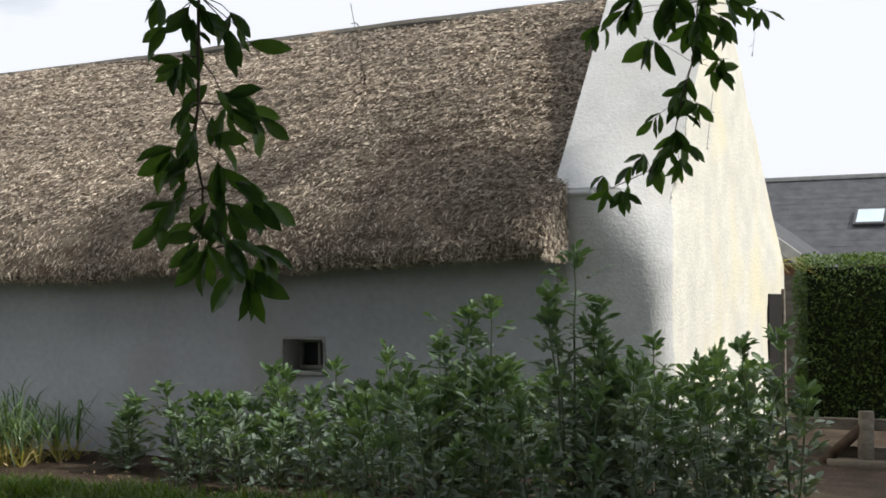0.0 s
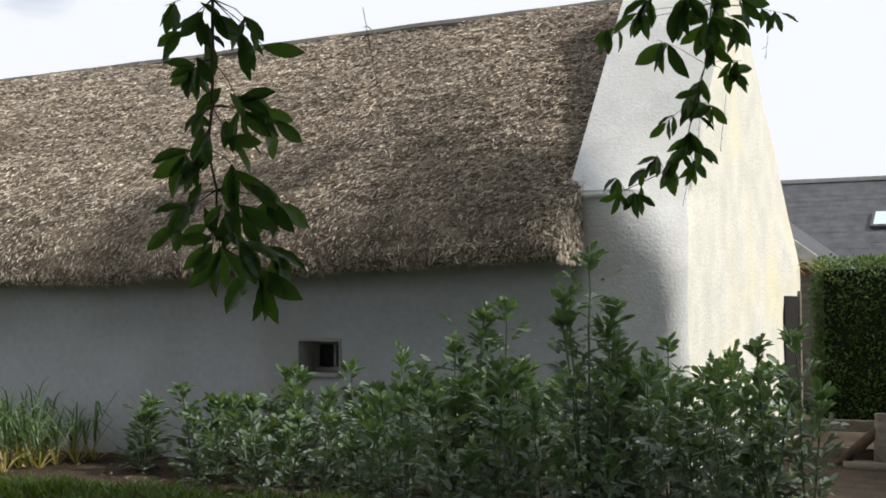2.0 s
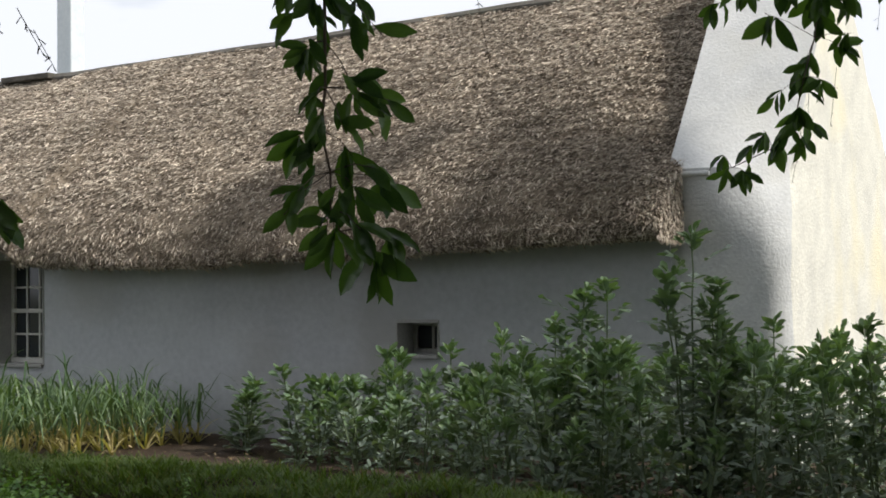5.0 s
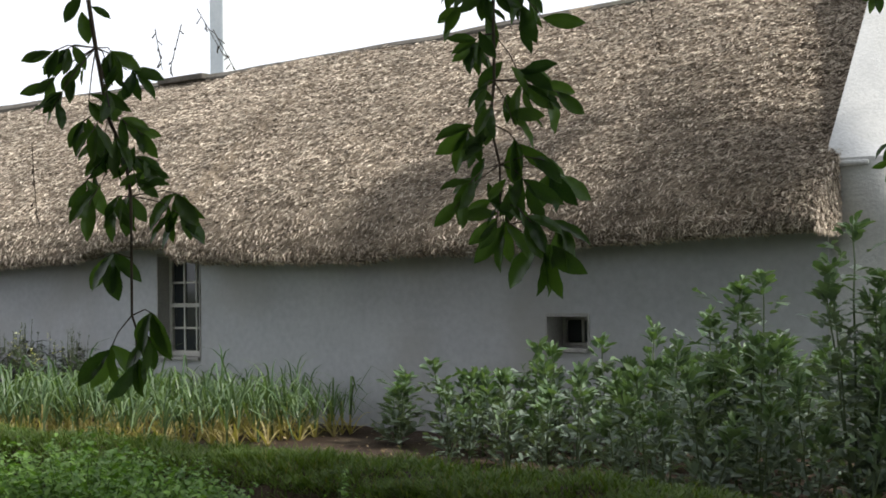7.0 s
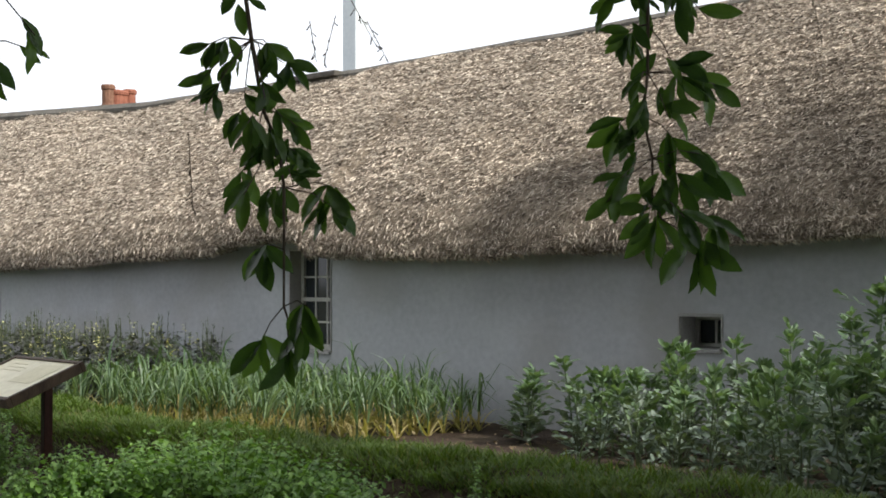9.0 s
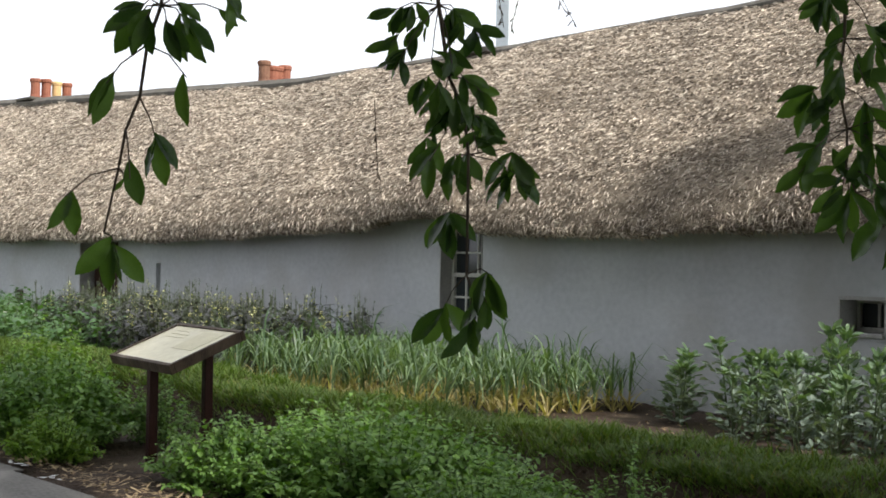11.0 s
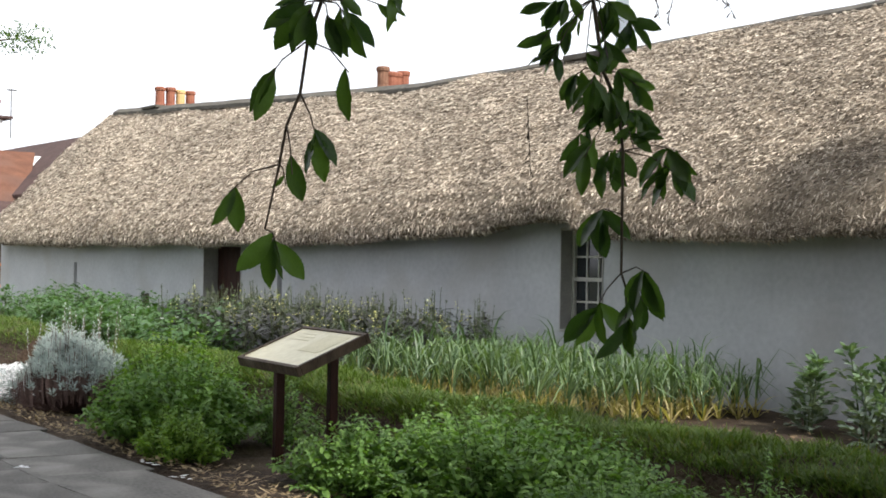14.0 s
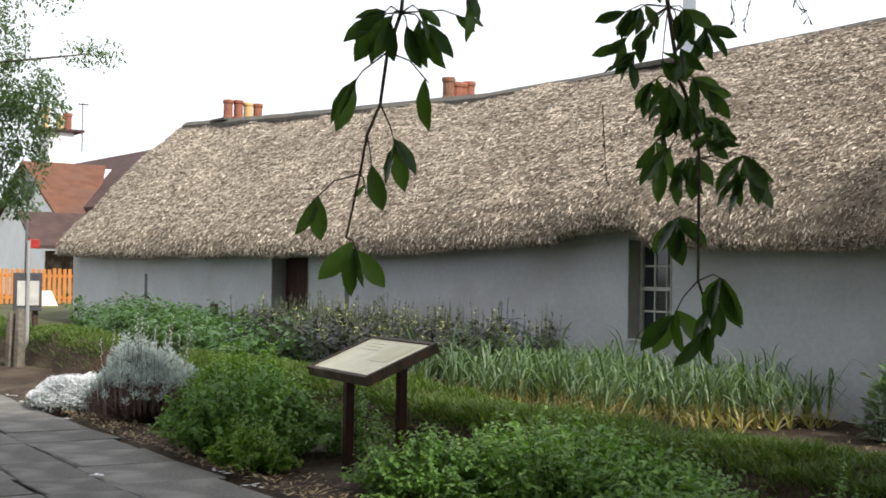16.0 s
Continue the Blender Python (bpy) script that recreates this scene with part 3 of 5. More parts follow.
def sash_window(parent, x0, x1, z0, z1, y, cols, rows, sash=True):
    """A painted sash: outer frame, two sashes with bars, and panes."""
    win = part("window", block(x0, x1, y + 0.06, y + 0.08, z0, z1), BLACKISH, parent, "white painted sash window with small panes" if sash else "small deep-set window with white frame")
    t = 0.045 if sash else 0.03
    bm = block(x0, x0 + t, y - 0.02, y + 0.055, z0, z1, 0.004)
    block(x1 - t, x1, y - 0.02, y + 0.055, z0, z1, 0.004, bm)
    block(x0 + t, x1 - t, y - 0.02, y + 0.055, z1 - t, z1, 0.004, bm)
    block(x0 + t, x1 - t, y - 0.02, y + 0.055, z0, z0 + t * 1.3, 0.004, bm)
    part("frame", bm, PAINT, win)
    ix0, ix1, iz0, iz1 = x0 + t, x1 - t, z0 + t * 1.3, z1 - t
    cw, rh = (ix1 - ix0) / cols, (iz1 - iz0) / rows
    bar = 0.012
    for c in range(1, cols):
        part("glazing_bar", block(ix0 + c * cw - bar, ix0 + c * cw + bar, y - 0.008, y + 0.028, iz0, iz1, 0.003), PAINT, win)
    for r in range(1, rows):
        meet = sash and r == rows // 2
        h = 0.024 if meet else bar
        part("meeting_rail" if meet else "glazing_bar", block(ix0, ix1, y - (0.022 if meet else 0.011), y + 0.03, iz0 + r * rh - h, iz0 + r * rh + h, 0.003), PAINT, win)
    for c in range(cols):
        for r in range(rows):
            part("pane", block(ix0 + c * cw + bar, ix0 + (c + 1) * cw - bar, y + 0.012, y + 0.016, iz0 + r * rh + bar, iz0 + (r + 1) * rh - bar), GLASS, win)
    return win


def reveals(parent, x0, x1, z0, z1, depth, mat):
    """Grey-limed cheeks and lintel lining an opening."""
    bm = block(x0 - 0.004, x0 + 0.012, -0.012, depth, z0, z1, 0.003)
    part("reveal", bm, mat, parent)
    part("reveal", block(x1 - 0.012, x1 + 0.004, -0.012, depth, z0, z1, 0.003), mat, parent)
    part("lintel", block(x0 + 0.012, x1 - 0.012, -0.012, depth, z1 - 0.03, z1 + 0.004, 0.003), mat, parent)
    part("window_sill", block(x0 + 0.012, x1 - 0.012, -0.035, depth, z0 - 0.02, z0 + 0.018, 0.006), mat, parent)


build_straw(cottage)
build_ridge(cottage)
reveals(cottage, -9.14, -8.41, 0.68, 1.92, 0.2, REVEAL)
sash_window(cottage, -9.125, -8.425, 0.70, 1.89, 0.19, 3, 4)
reveals(cottage, -3.70, -3.235, 0.86, 1.205, 0.34, REVEAL)
sash_window(cottage, -3.685, -3.25, 0.88, 1.17, 0.30, 2, 1, sash=False)
# a narrow strip of cloth behind the lower panes
part("blind", block(-9.05, -8.5, 0.235, 0.242, 0.76, 1.25), material("grey blind", (0.18, 0.17, 0.16), (0.26, 0.25, 0.24), 4, 0.9, 0.2), cottage, "grey blind behind the lower panes")


def build_door(parent):
    x0, x1, z0, z1, y = -18.5, -17.2, 0.14, 1.70, 0.27
    door = part("door", block(x0, x1, y, y + 0.05, z0, z1, 0.006), DOOR, parent, "dark brown boarded door in a deep reveal")
    n = 7
    w = (x1 - x0) / n
    for k in range(n):
        part("board", block(x0 + k * w + 0.004, x0 + (k + 1) * w - 0.004, y - 0.018, y - 0.001, z0 + 0.02, z1 - 0.02, 0.003), DOOR, door)
    part("latch", block(x0 + 0.12, x0 + 0.2, y - 0.05, y - 0.018, 0.95, 1.0, 0.006), METAL, door)
    bm = block(-18.556, -18.535, -0.012, y, 0.1, 1.716, 0.004)
    part("door_reveal", bm, REVEAL, parent)
    part("door_reveal", block(-17.185, -17.166, -0.012, y, 0.1, 1.716, 0.004), REVEAL, parent)
    part("door_lintel", block(-18.535, -17.185, -0.012, y, 1.70, 1.724, 0.004), REVEAL, parent)
    part("door_step", block(-18.6, -17.1, -0.3, 0.25, -0.1, 0.14, 0.02), GREYWOOD, parent, "worn stone door step")


build_door(cottage)
for vx0, vx1, vz0, vz1 in ((-24.62, -24.45, 0.72, 1.36), (-15.95, -15.8, 0.78, 1.36)):
    part("vent_slit", block(vx0 - 0.003, vx1 + 0.003, 0.13, 0.16, vz0 - 0.003, vz1 + 0.003), REVEAL, cottage, "narrow grey ventilation slit")
for vx0, vx1, vz0, vz1 in ((-24.2, -23.45, 0.44, 0.66), (-21.2, -20.82, 0.52, 0.80)):
    vent = part("low_vent", block(vx0, vx1, 0.10, 0.12, vz0, vz1), BLACKISH, cottage, "low dark louvred vent in the wall")
    for k in range(4):
        zz = vz0 + (vz1 - vz0) * (k + 0.5) / 4
        part("slat", block(vx0 + 0.01, vx1 - 0.01, 0.02, 0.09, zz - 0.012, zz + 0.012, 0.003), TIMBER, vent)
chimney(cottage, -26.3, 3.1, 4.2, 5.10, 0.22, 0.55, [(-0.40, 1.0, POT), (-0.14, 1.02, POT), (0.13, 0.95, POT_PALE), (0.38, 0.93, POT)], BRICK, 0.47)
chimney(cottage, -17.35, 3.15, 3.9, 4.66, 0.22, 0.42, [(-0.17, 1.1, BRICK), (0.0, 0.9, POT), (0.13, 0.9, POT), (0.28, 1.0, POT)], BRICK, 0.40)
FLUEPAINT = material("pale blue-grey painted flue", (0.62, 0.68, 0.72), (0.74, 0.79, 0.82), 3.0, 0.6, 0.2, 20.0)
flue = part("flue", block(-11.26, -10.98, 2.95, 3.22, 4.1, 6.9, 0.02), FLUEPAINT, cottage, "pale rendered square flue rising behind the ridge")
part("flashing", block(-11.85, -10.9, 2.44, 3.3, 4.52, 4.605, 0.02), RIDGE, flue, "dark flashing at the foot of the flue")
# framed opening at the far edge of the gable, its dark a near-black block
gopening = part("gable_door", block(0.02, 0.075, 4.2, 4.95, 0.0, 1.6, 0.01), BLACKISH, cottage, "narrow opening in the gable, its shade given as a black sheet")
part("door_frame", block(0.0, 0.10, 4.96, 5.06, 0.0, 1.66, 0.01), GREYWOOD, gopening)


# ---- turf bank ----
def bank_profile(f):
    """Half-section from the front foot over the crown to the back foot."""
    pts = [(-0.62, -0.05), (-0.52, 0.10), (-0.46, 0.24), (-0.36, 0.37), (-0.15, 0.43), (0.10, 0.44), (0.30, 0.40), (0.45, 0.25), (0.55, -0.05)]
    k = f * (len(pts) - 1)
    i = min(int(k), len(pts) - 2)
    return tuple(pts[i][n] * (1 - k + i) + pts[i + 1][n] * (k - i) for n in (0, 1))


GRASS = leaf_material("bank grass", (0.045, 0.085, 0.016), (0.145, 0.21, 0.05), 0.5, 0.3)
DRYGRASS = leaf_material("dry grass", (0.10, 0.12, 0.03), (0.22, 0.20, 0.07), 0.6, 0.3)


def turf_bank(x0, x1, y, label, blades, seed, height=1.0, slope=0.0):
    rng = random.Random(seed)
    bank = thing("turf_bank", label, "turf bank")
    bm = bmesh.new()
    nx, nf = int(abs(x1 - x0) / 0.12), 18
    def spot(x, f):
        dy, dz = bank_profile(f)
        yy = y + slope * (x - x0) + dy + wobble(x, f, 1, 0.8, 0.12)
        return Vector((x, yy, rise(x) + dz * height * (1 - 0.24 * min(max((x + 8.0) / 3.5, 0.0), 1.0)) * (1 + wobble(x, 0, 4, 0.6, 0.22)) + wobble(x, f * 2, 7, 3.0, 0.05)))
    grid = [[bm.verts.new(spot(x0 + (x1 - x0) * i / nx, j / nf)) for j in range(nf + 1)] for i in range(nx + 1)]
    for i in range(nx):
        for j in range(nf):
            bm.faces.new((grid[i][j], grid[i][j + 1], grid[i + 1][j + 1], grid[i + 1][j]))
    bm.faces.new(grid[0])
    bm.faces.new(grid[-1][::-1])
    bmesh.ops.recalc_face_normals(bm, faces=bm.faces)
    part("earth_core", bm, SOIL, bank, "dark earth face of the bank", smooth=True)
    for name, mat, share in (("grass", GRASS, 0.94), ("dry_grass", DRYGRASS, 0.06)):
        lv = Leafage()
        for _ in range(int(blades * share)):
            f = min(max(rng.gauss(0.47, 0.19), 0.02), 0.98)
            if f < 0.29 and rng.random() < 0.82:
                continue
            x = x0 + (x1 - x0) * rng.random()
            clump = 0.6 + 0.8 * max(0, noise.noise(Vector((x * 2.2, f * 5, seed))) + 0.4)
            p = spot(x, f)
            turn = rng.uniform(0, 6.28)
            lean = Vector((math.cos(turn), math.sin(turn), 0))
            out = Vector((0, (f - 0.5) * 1.6, 1 - 1.0 * abs(f - 0.5)))
            lv.strap(p - Vector((0, 0, 0.01)), out + lean * 0.55, lean, rng.uniform(0.05, 0.13) * clump, rng.uniform(0.004, 0.008), rng.uniform(0.3, 1.1), 2)
        g = part(name, lv.mesh(name, mat), None, bank)
        tagged(g, kind="stuff")


turf_bank(3.4, -11.6, BANK_Y, "long low turf-topped earth bank edging the vegetable bed", 60000, 11)
turf_bank(-13.6, -23.5, -4.6, "short turf bank beside the path with rough grass", 16000, 12, 1.05, -0.02)


# ---- flagged path ----
def build_path():
    bm = block(-24, 6.6, -13.6, -6.88, -0.14, -0.03)
    path = part("path", bm, JOINT)
    path.matrix_basis = Matrix.Translation((-6, -6.88, 0)) @ Matrix.Rotation(radians(-3.15), 4, "Z") @ Matrix.Translation((6, 6.88, 0))
    tagged(path, "grey flagstone path with open joints", "path", kind="structure")
    shapes = []
    for k in range(6):
        bm = block(-0.5, 0.5, -0.5, 0.5, -0.05, 0.0, 0.0)
        for v in bm.verts:
            v.co.x += rnd(-0.035, 0.035)
            v.co.y += rnd(-0.06, 0.06)
            v.co.z += rnd(-0.004, 0.004)
        bmesh.ops.bevel(bm, geom=list(bm.edges), offset=0.012, segments=1, affect="EDGES")
        shapes.append(mesh_of(bm, "flagstone", SLAB))
    y = -6.88
    flecks = []
    while y > -13.0:
        d = rnd(0.5, 0.85)
        x = 6.5 + rnd(-0.3, 0.1)
        while x > -20:
            w = rnd(0.6, 1.3)
            o = part("flagstone", random.choice(shapes), None, path)
            o.matrix_basis = Matrix.LocRotScale((x - w / 2, y - d / 2, 0.012 + rnd(-0.006, 0.006) + rise(x) * 0.3), Euler((rnd(-0.007, 0.007), rnd(-0.007, 0.007), rnd(-0.02, 0.02))), (w - rnd(0.010, 0.022), d - rnd(0.012, 0.026), 1))
            if rnd(0, 1) < 0.5:
                flecks.append((x - w * rnd(0, 1), y - rnd(-0.02, 0.02), rnd(0.04, 0.16)))
            x -= w
        y -= d
    lv = Leafage()
    for fx, fy, size in flecks:
        for k in range(4):
            p = Vector((fx + rnd(-1, 1) * size, fy + rnd(-0.02, 0.02), 0.03 + rise(fx) * 0.3))
            lv.tiny(p, spun(3, rnd(0, 6.28)), Vector((0, 0, 1)), rnd(0.04, 0.12), rnd(0.02, 0.05))
    tagged(part("loose_mortar", lv.mesh("loose_mortar", WHITEWALL), None, path, "pale loose mortar in the joints"), kind="stuff")


# ---- plants ----
BEAN = leaf_material("broad bean leaves", (0.09, 0.128, 0.102), (0.255, 0.31, 0.255), 0.45, 0.2)
BEANTOP = leaf_material("young bean leaves", (0.078, 0.135, 0.075), (0.205, 0.285, 0.165), 0.45, 0.25)
BEANSTEM = leaf_material("bean stems", (0.09, 0.13, 0.07), (0.16, 0.21, 0.11), 0.5, 0.1)
LEEK = leaf_material("garlic leaves", (0.035, 0.08, 0.038), (0.23, 0.31, 0.155), 0.4, 0.25)
YELLOW = leaf_material("yellowing straps", (0.33, 0.26, 0.10), (0.55, 0.47, 0.25), 0.6, 0.3)
PURPLE = leaf_material("purple brassica leaves", (0.020, 0.022, 0.026), (0.075, 0.075, 0.075), 0.5, 0.12)
SPIRE = leaf_material("seeding spires", (0.06, 0.075, 0.05), (0.14, 0.16, 0.10), 0.5, 0.2)
FLOWER = leaf_material("pale yellow petals", (0.62, 0.58, 0.16), (0.80, 0.78, 0.50), 0.6, 0.3)
WHITEFLOWER = leaf_material("white petals", (0.78, 0.79, 0.80), (0.92, 0.92, 0.93), 0.6, 0.0)
POTATO = leaf_material("potato leaves", (0.034, 0.085, 0.026), (0.10, 0.19, 0.065), 0.45, 0.3)
MINT = leaf_material("mint leaves", (0.065, 0.145, 0.035), (0.22, 0.36, 0.095), 0.5, 0.3)
LIMEMINT = leaf_material("fresh yellow-green leaves", (0.08, 0.17, 0.02), (0.22, 0.33, 0.06), 0.5, 0.35)
MINTSTEM = leaf_material("soft green stems", (0.06, 0.10, 0.03), (0.12, 0.17, 0.06), 0.6, 0.1)
SILVER = leaf_material("silver grey foliage", (0.30, 0.37, 0.35), (0.52, 0.60, 0.57), 0.7, 0.0)
TWIG = material("dry brown twigs", (0.09, 0.06, 0.056), (0.23, 0.16, 0.148), 8.0, 0.9, 0.4)
BLADE = leaf_material("privet hedge leaves", (0.035, 0.07, 0.014), (0.12, 0.18, 0.04), 0.45, 0.25)


def bean_parts(kind, tall):
    """One broad bean plant: square stems, ascending grey-green leaflets all the way up, a leafy crown."""
    rng = random.Random(100 + kind + int(tall * 50))
    low, top, bm = Leafage(), Leafage(), bmesh.new()
    shoots = 2 if tall < 1.2 else 3
    for shoot in range(shoots):
        high = tall * (1.0 if shoot == 0 else rng.uniform(0.62, 0.9))
        turn0 = rng.uniform(0, 6.28)
        lean = spun(0, turn0) * rng.uniform(0.02, 0.10) + spun(0, turn0) * (0.06 if shoot else 0.0)
        stem = [Vector((0, 0, k / 8 * high)) + lean * (k / 8) + Vector((rng.uniform(-1, 1), rng.uniform(-1, 1), 0)) * 0.006 for k in range(9)]
        rod(stem, [0.008 - 0.004 * k / 8 for k in range(9)], 4, bm)
        nodes = int(6 + high * 19)
        for k in range(nodes):
            f = 0.06 + 0.94 * k / (nodes - 1)
            i = min(int(f * 8), 7)
            at = stem[i].lerp(stem[i + 1], f * 8 - i)
            turn = k * 2.5 + rng.uniform(-0.4, 0.4)
            left = (1 - f) * high
            crown = left < 0.16
            lv = top if left < 0.22 else low
            tilt = rng.uniform(42, 78) if crown else rng.uniform(18, 58)
            reach = rng.uniform(0.02, 0.07) if crown else rng.uniform(0.06, 0.19)
            out = spun(tilt, turn)
            for s in range(rng.choice((4, 5)) if crown else rng.choice((4, 4, 6))):
                a = turn + (-0.9, 0.9, -0.35, 0.4, 0.0, 1.3)[s] + rng.uniform(-0.25, 0.25)
                b = at + out * reach * (0.5 + 0.17 * s)
                L = rng.uniform(0.056, 0.09) * (0.95 if crown else 1.0)
                lv.leaf(b, spun(tilt + rng.uniform(-28, 16), a), Vector((rng.uniform(-0.7, 0.7), rng.uniform(-0.7, 0.7), 1)), L, L * rng.uniform(0.36, 0.48), rng.uniform(0.15, 0.6), rng.uniform(-0.1, 0.35), 0.45)
        for k in range(15):
            a = k * 2.4
            L = rng.uniform(0.06, 0.10)
            b = stem[8] - Vector((0, 0, rng.uniform(0.0, 0.07))) + spun(10, a) * rng.uniform(0.005, 0.045)
            top.leaf(b, spun(rng.uniform(22, 74), a), Vector((rng.uniform(-0.7, 0.7), rng.uniform(-0.7, 0.7), 1)), L, L * rng.uniform(0.42, 0.52), 0.35, rng.uniform(0.0, 0.25), 0.45)
    return mesh_of(bm, "stem", BEANSTEM), low.mesh("foliage", BEAN), top.mesh("crown", BEANTOP)


def place_plants(name, label, category, group, variants, spots):
    """Things of several parts, shared between the plants: spots are x, y, height scale, width scale."""
    for k, (x, y, h, w) in enumerate(spots):
        kinds = variants
        if isinstance(variants, dict):
            # the variant nearest in height, so that leaves keep their shape
            size = min(variants, key=lambda v: abs(v - h))
            kinds, h = variants[size], h / size
        p = thing(name, label, category, group, Matrix.LocRotScale((x, y, land(x, y) - 0.01), Euler((0, 0, rnd(0, 6.28))), (w, w, h)))
        for me in kinds[k % len(kinds)]:
            piece = part(me.name.split(".")[0], me, None, p)
            if piece.name.split(".")[0] != "stem":
                tagged(piece, kind="stuff")


def bean_spots():
    spots = [(-4.65, -1.1, 0.66, 1.45), (-4.55, -1.2, 0.58, 1.35), (-4.76, -1.0, 0.5, 1.3), (-4.02, -1.2, 0.80, 1.35), (-3.9, -1.1, 0.66, 1.3), (-3.6, -1.25, 0.72, 1.3), (-3.2, -1.1, 0.95, 1.25), (-3.1, -1.25, 0.8, 1.25), (-2.75, -1.3, 0.95, 1.25), (-2.4, -1.2, 1.03, 1.2), (-1.95, -1.3, 1.1, 1.2),
             (-0.92, -2.2, 1.45, 1.35), (-0.66, -2.15, 1.5, 1.35), (-0.8, -2.3, 1.3, 1.3), (0.27, -2.7, 1.5, 1.3), (-1.12, -2.1, 1.22, 1.1), (0.19, -2.8, 1.83, 1.35), (0.38, -2.75, 1.40, 1.15), (0.56, -2.2, 1.27, 1.1), (0.92, -2.2, 1.08, 1.1), (1.32, -2.8, 1.25, 1.1), (1.56, -2.85, 1.32, 1.1), (1.22, -2.6, 0.95, 1.1)]
    for row, (y, x0, x1) in enumerate(((-0.75, -3.4, 1.15), (-1.25, -3.9, 1.2), (-1.75, -3.6, 1.25), (-2.25, -2.7, 1.3), (-2.75, -1.5, 1.4), (-3.2, -0.9, 1.4))):
        x = x0
        while x < x1:
            cap = 0.58 + 0.115 * (x + 4.6) + 0.03 * (row - 1)
            spots.append((x + rnd(-0.06, 0.06), y + rnd(-0.12, 0.12), min(cap, 1.15) * rnd(0.75, 1.0), rnd(1.0, 1.3)))
            x += 0.33
    return spots


BEANS = {tall: [bean_parts(k, tall) for k in range(4)] for tall in (0.65, 0.85, 1.05, 1.3, 1.5, 1.83)}
place_plants("broad_bean_plant", "leafy grey-green broad bean plant growing in the bed", "bean plant", "broad beans in the bed", BEANS, bean_spots())


def garlic_parts(kind):
    rng = random.Random(200 + kind)
    green, old = Leafage(), Leafage()
    for k in range(15):
        turn = k * 2.4 + rng.uniform(-0.5, 0.5)
        lean = Vector((math.cos(turn), math.sin(turn), 0))
        old_leaf = k < 6
        base = Vector((0, 0, 0.02 if old_leaf else 0.05 + 0.02 * k)) + lean * 0.008
        if old_leaf:
            old.strap(base, Vector((0, 0, 1)) + lean * rng.uniform(0.3, 0.9), lean, rng.uniform(0.26, 0.46), 0.014, rng.uniform(0.5, 1.8), 5)
        else:
            green.bent(base, Vector((0, 0, 1)) + lean * rng.uniform(0.12, 0.5), lean, rng.uniform(0.42, 0.74), rng.uniform(0.011, 0.019), rng.uniform(0.4, 0.68), rng.choice((0.4, 0.8, 1.2, 1.8)))
    stem = rod([(0, 0, 0), (0.004, 0, 0.15), (0, 0.004, 0.36)], [0.011, 0.009, 0.005], 6)
    return mesh_of(stem, "stem", YELLOW if kind % 3 else LEEK), green.mesh("foliage", LEEK), old.mesh("withered_foliage", YELLOW)


def garlic_spots():
    spots = []
    for y, x0, x1 in ((-0.55, -10.2, -5.65), (-0.9, -10.6, -5.65), (-1.25, -10.8, -5.65), (-1.6, -10.5, -5.7), (-1.95, -10.4, -5.7), (-2.35, -10.1, -6.3), (-2.75, -9.6, -7.5)):
        x = x0
        while x < x1:
            spots.append((x + rnd(-0.07, 0.07), y + rnd(-0.1, 0.1), rnd(0.85, 1.2) * (0.85 if y > -0.7 else 1.0), rnd(1.0, 1.3)))
            x += rnd(0.11, 0.165)
    return spots


place_plants("garlic_plant", "garlic plant with arching green and yellowing strap leaves", "garlic", "garlic rows in the bed", [garlic_parts(k) for k in range(8)], garlic_spots())


def brassica_parts(kind):
    """Bolting dark brassica: dusky leaves below, thin seeding spires with pale flowers above."""
    rng = random.Random(300 + kind)
    dark, spire, bloom = Leafage(), Leafage(), Leafage()
    bm = bmesh.new()
    for k in range(110):
        turn, h = rng.uniform(0, 6.28), rng.uniform(0.05, 0.78)
        dark.leaf(Vector((0, 0, h)) + spun(0, turn) * rng.uniform(0.02, 0.16), spun(rng.uniform(-10, 55), turn), Vector((0, 0, 1)), rng.uniform(0.07, 0.15), rng.uniform(0.03, 0.06), 0.3, 0.4)
    for k in range(9):
        turn, r = rng.uniform(0, 6.28), rng.uniform(0.02, 0.17)
        foot = spun(0, turn) * r * 0.4
        tip = spun(0, turn) * r + Vector((0, 0, rng.uniform(0.72, 1.05)))
        rod([foot, foot.lerp(tip, 0.6), tip], [0.006, 0.004, 0.002], 4, bm)
        for j in range(14):
            f = rng.uniform(0.5, 1.0)
            a = rng.uniform(0, 6.28)
            spire.tiny(foot.lerp(tip, f), spun(50, a), Vector((0, 0, 1)), rng.uniform(0.025, 0.05), 0.012)
        if rng.random() < 0.13:
            for j in range(6):
                a = rng.uniform(0, 6.28)
                bloom.tiny(foot.lerp(tip, rng.uniform(0.82, 1.0)) + spun(20, a) * 0.02, spun(30, a), Vector((0, 0, 1)), 0.026, 0.024)
    return mesh_of(bm, "spire_mass", SPIRE), dark.mesh("foliage", PURPLE), spire.mesh("seed_mass", SPIRE), bloom.mesh("bloom", FLOWER)


def brassica_spots():
    spots = []
    for y in (-0.7, -1.1, -1.5, -1.9, -2.3, -2.7, -3.1):
        x = -15.2 if y > -2.5 else -12.3
        while x < -9.4 - 0.3 * abs(y + 1.2):
            spots.append((x + rnd(-0.1, 0.1), y + rnd(-0.1, 0.1), rnd(0.85, 1.15), rnd(1.0, 1.3)))
            x += rnd(0.3, 0.42)
    return spots


place_plants("purple_brassica", "bolting dark purple brassica with pale yellow flowers", "brassica", "bolting brassicas in the bed", [brassica_parts(k) for k in range(6)], brassica_spots())


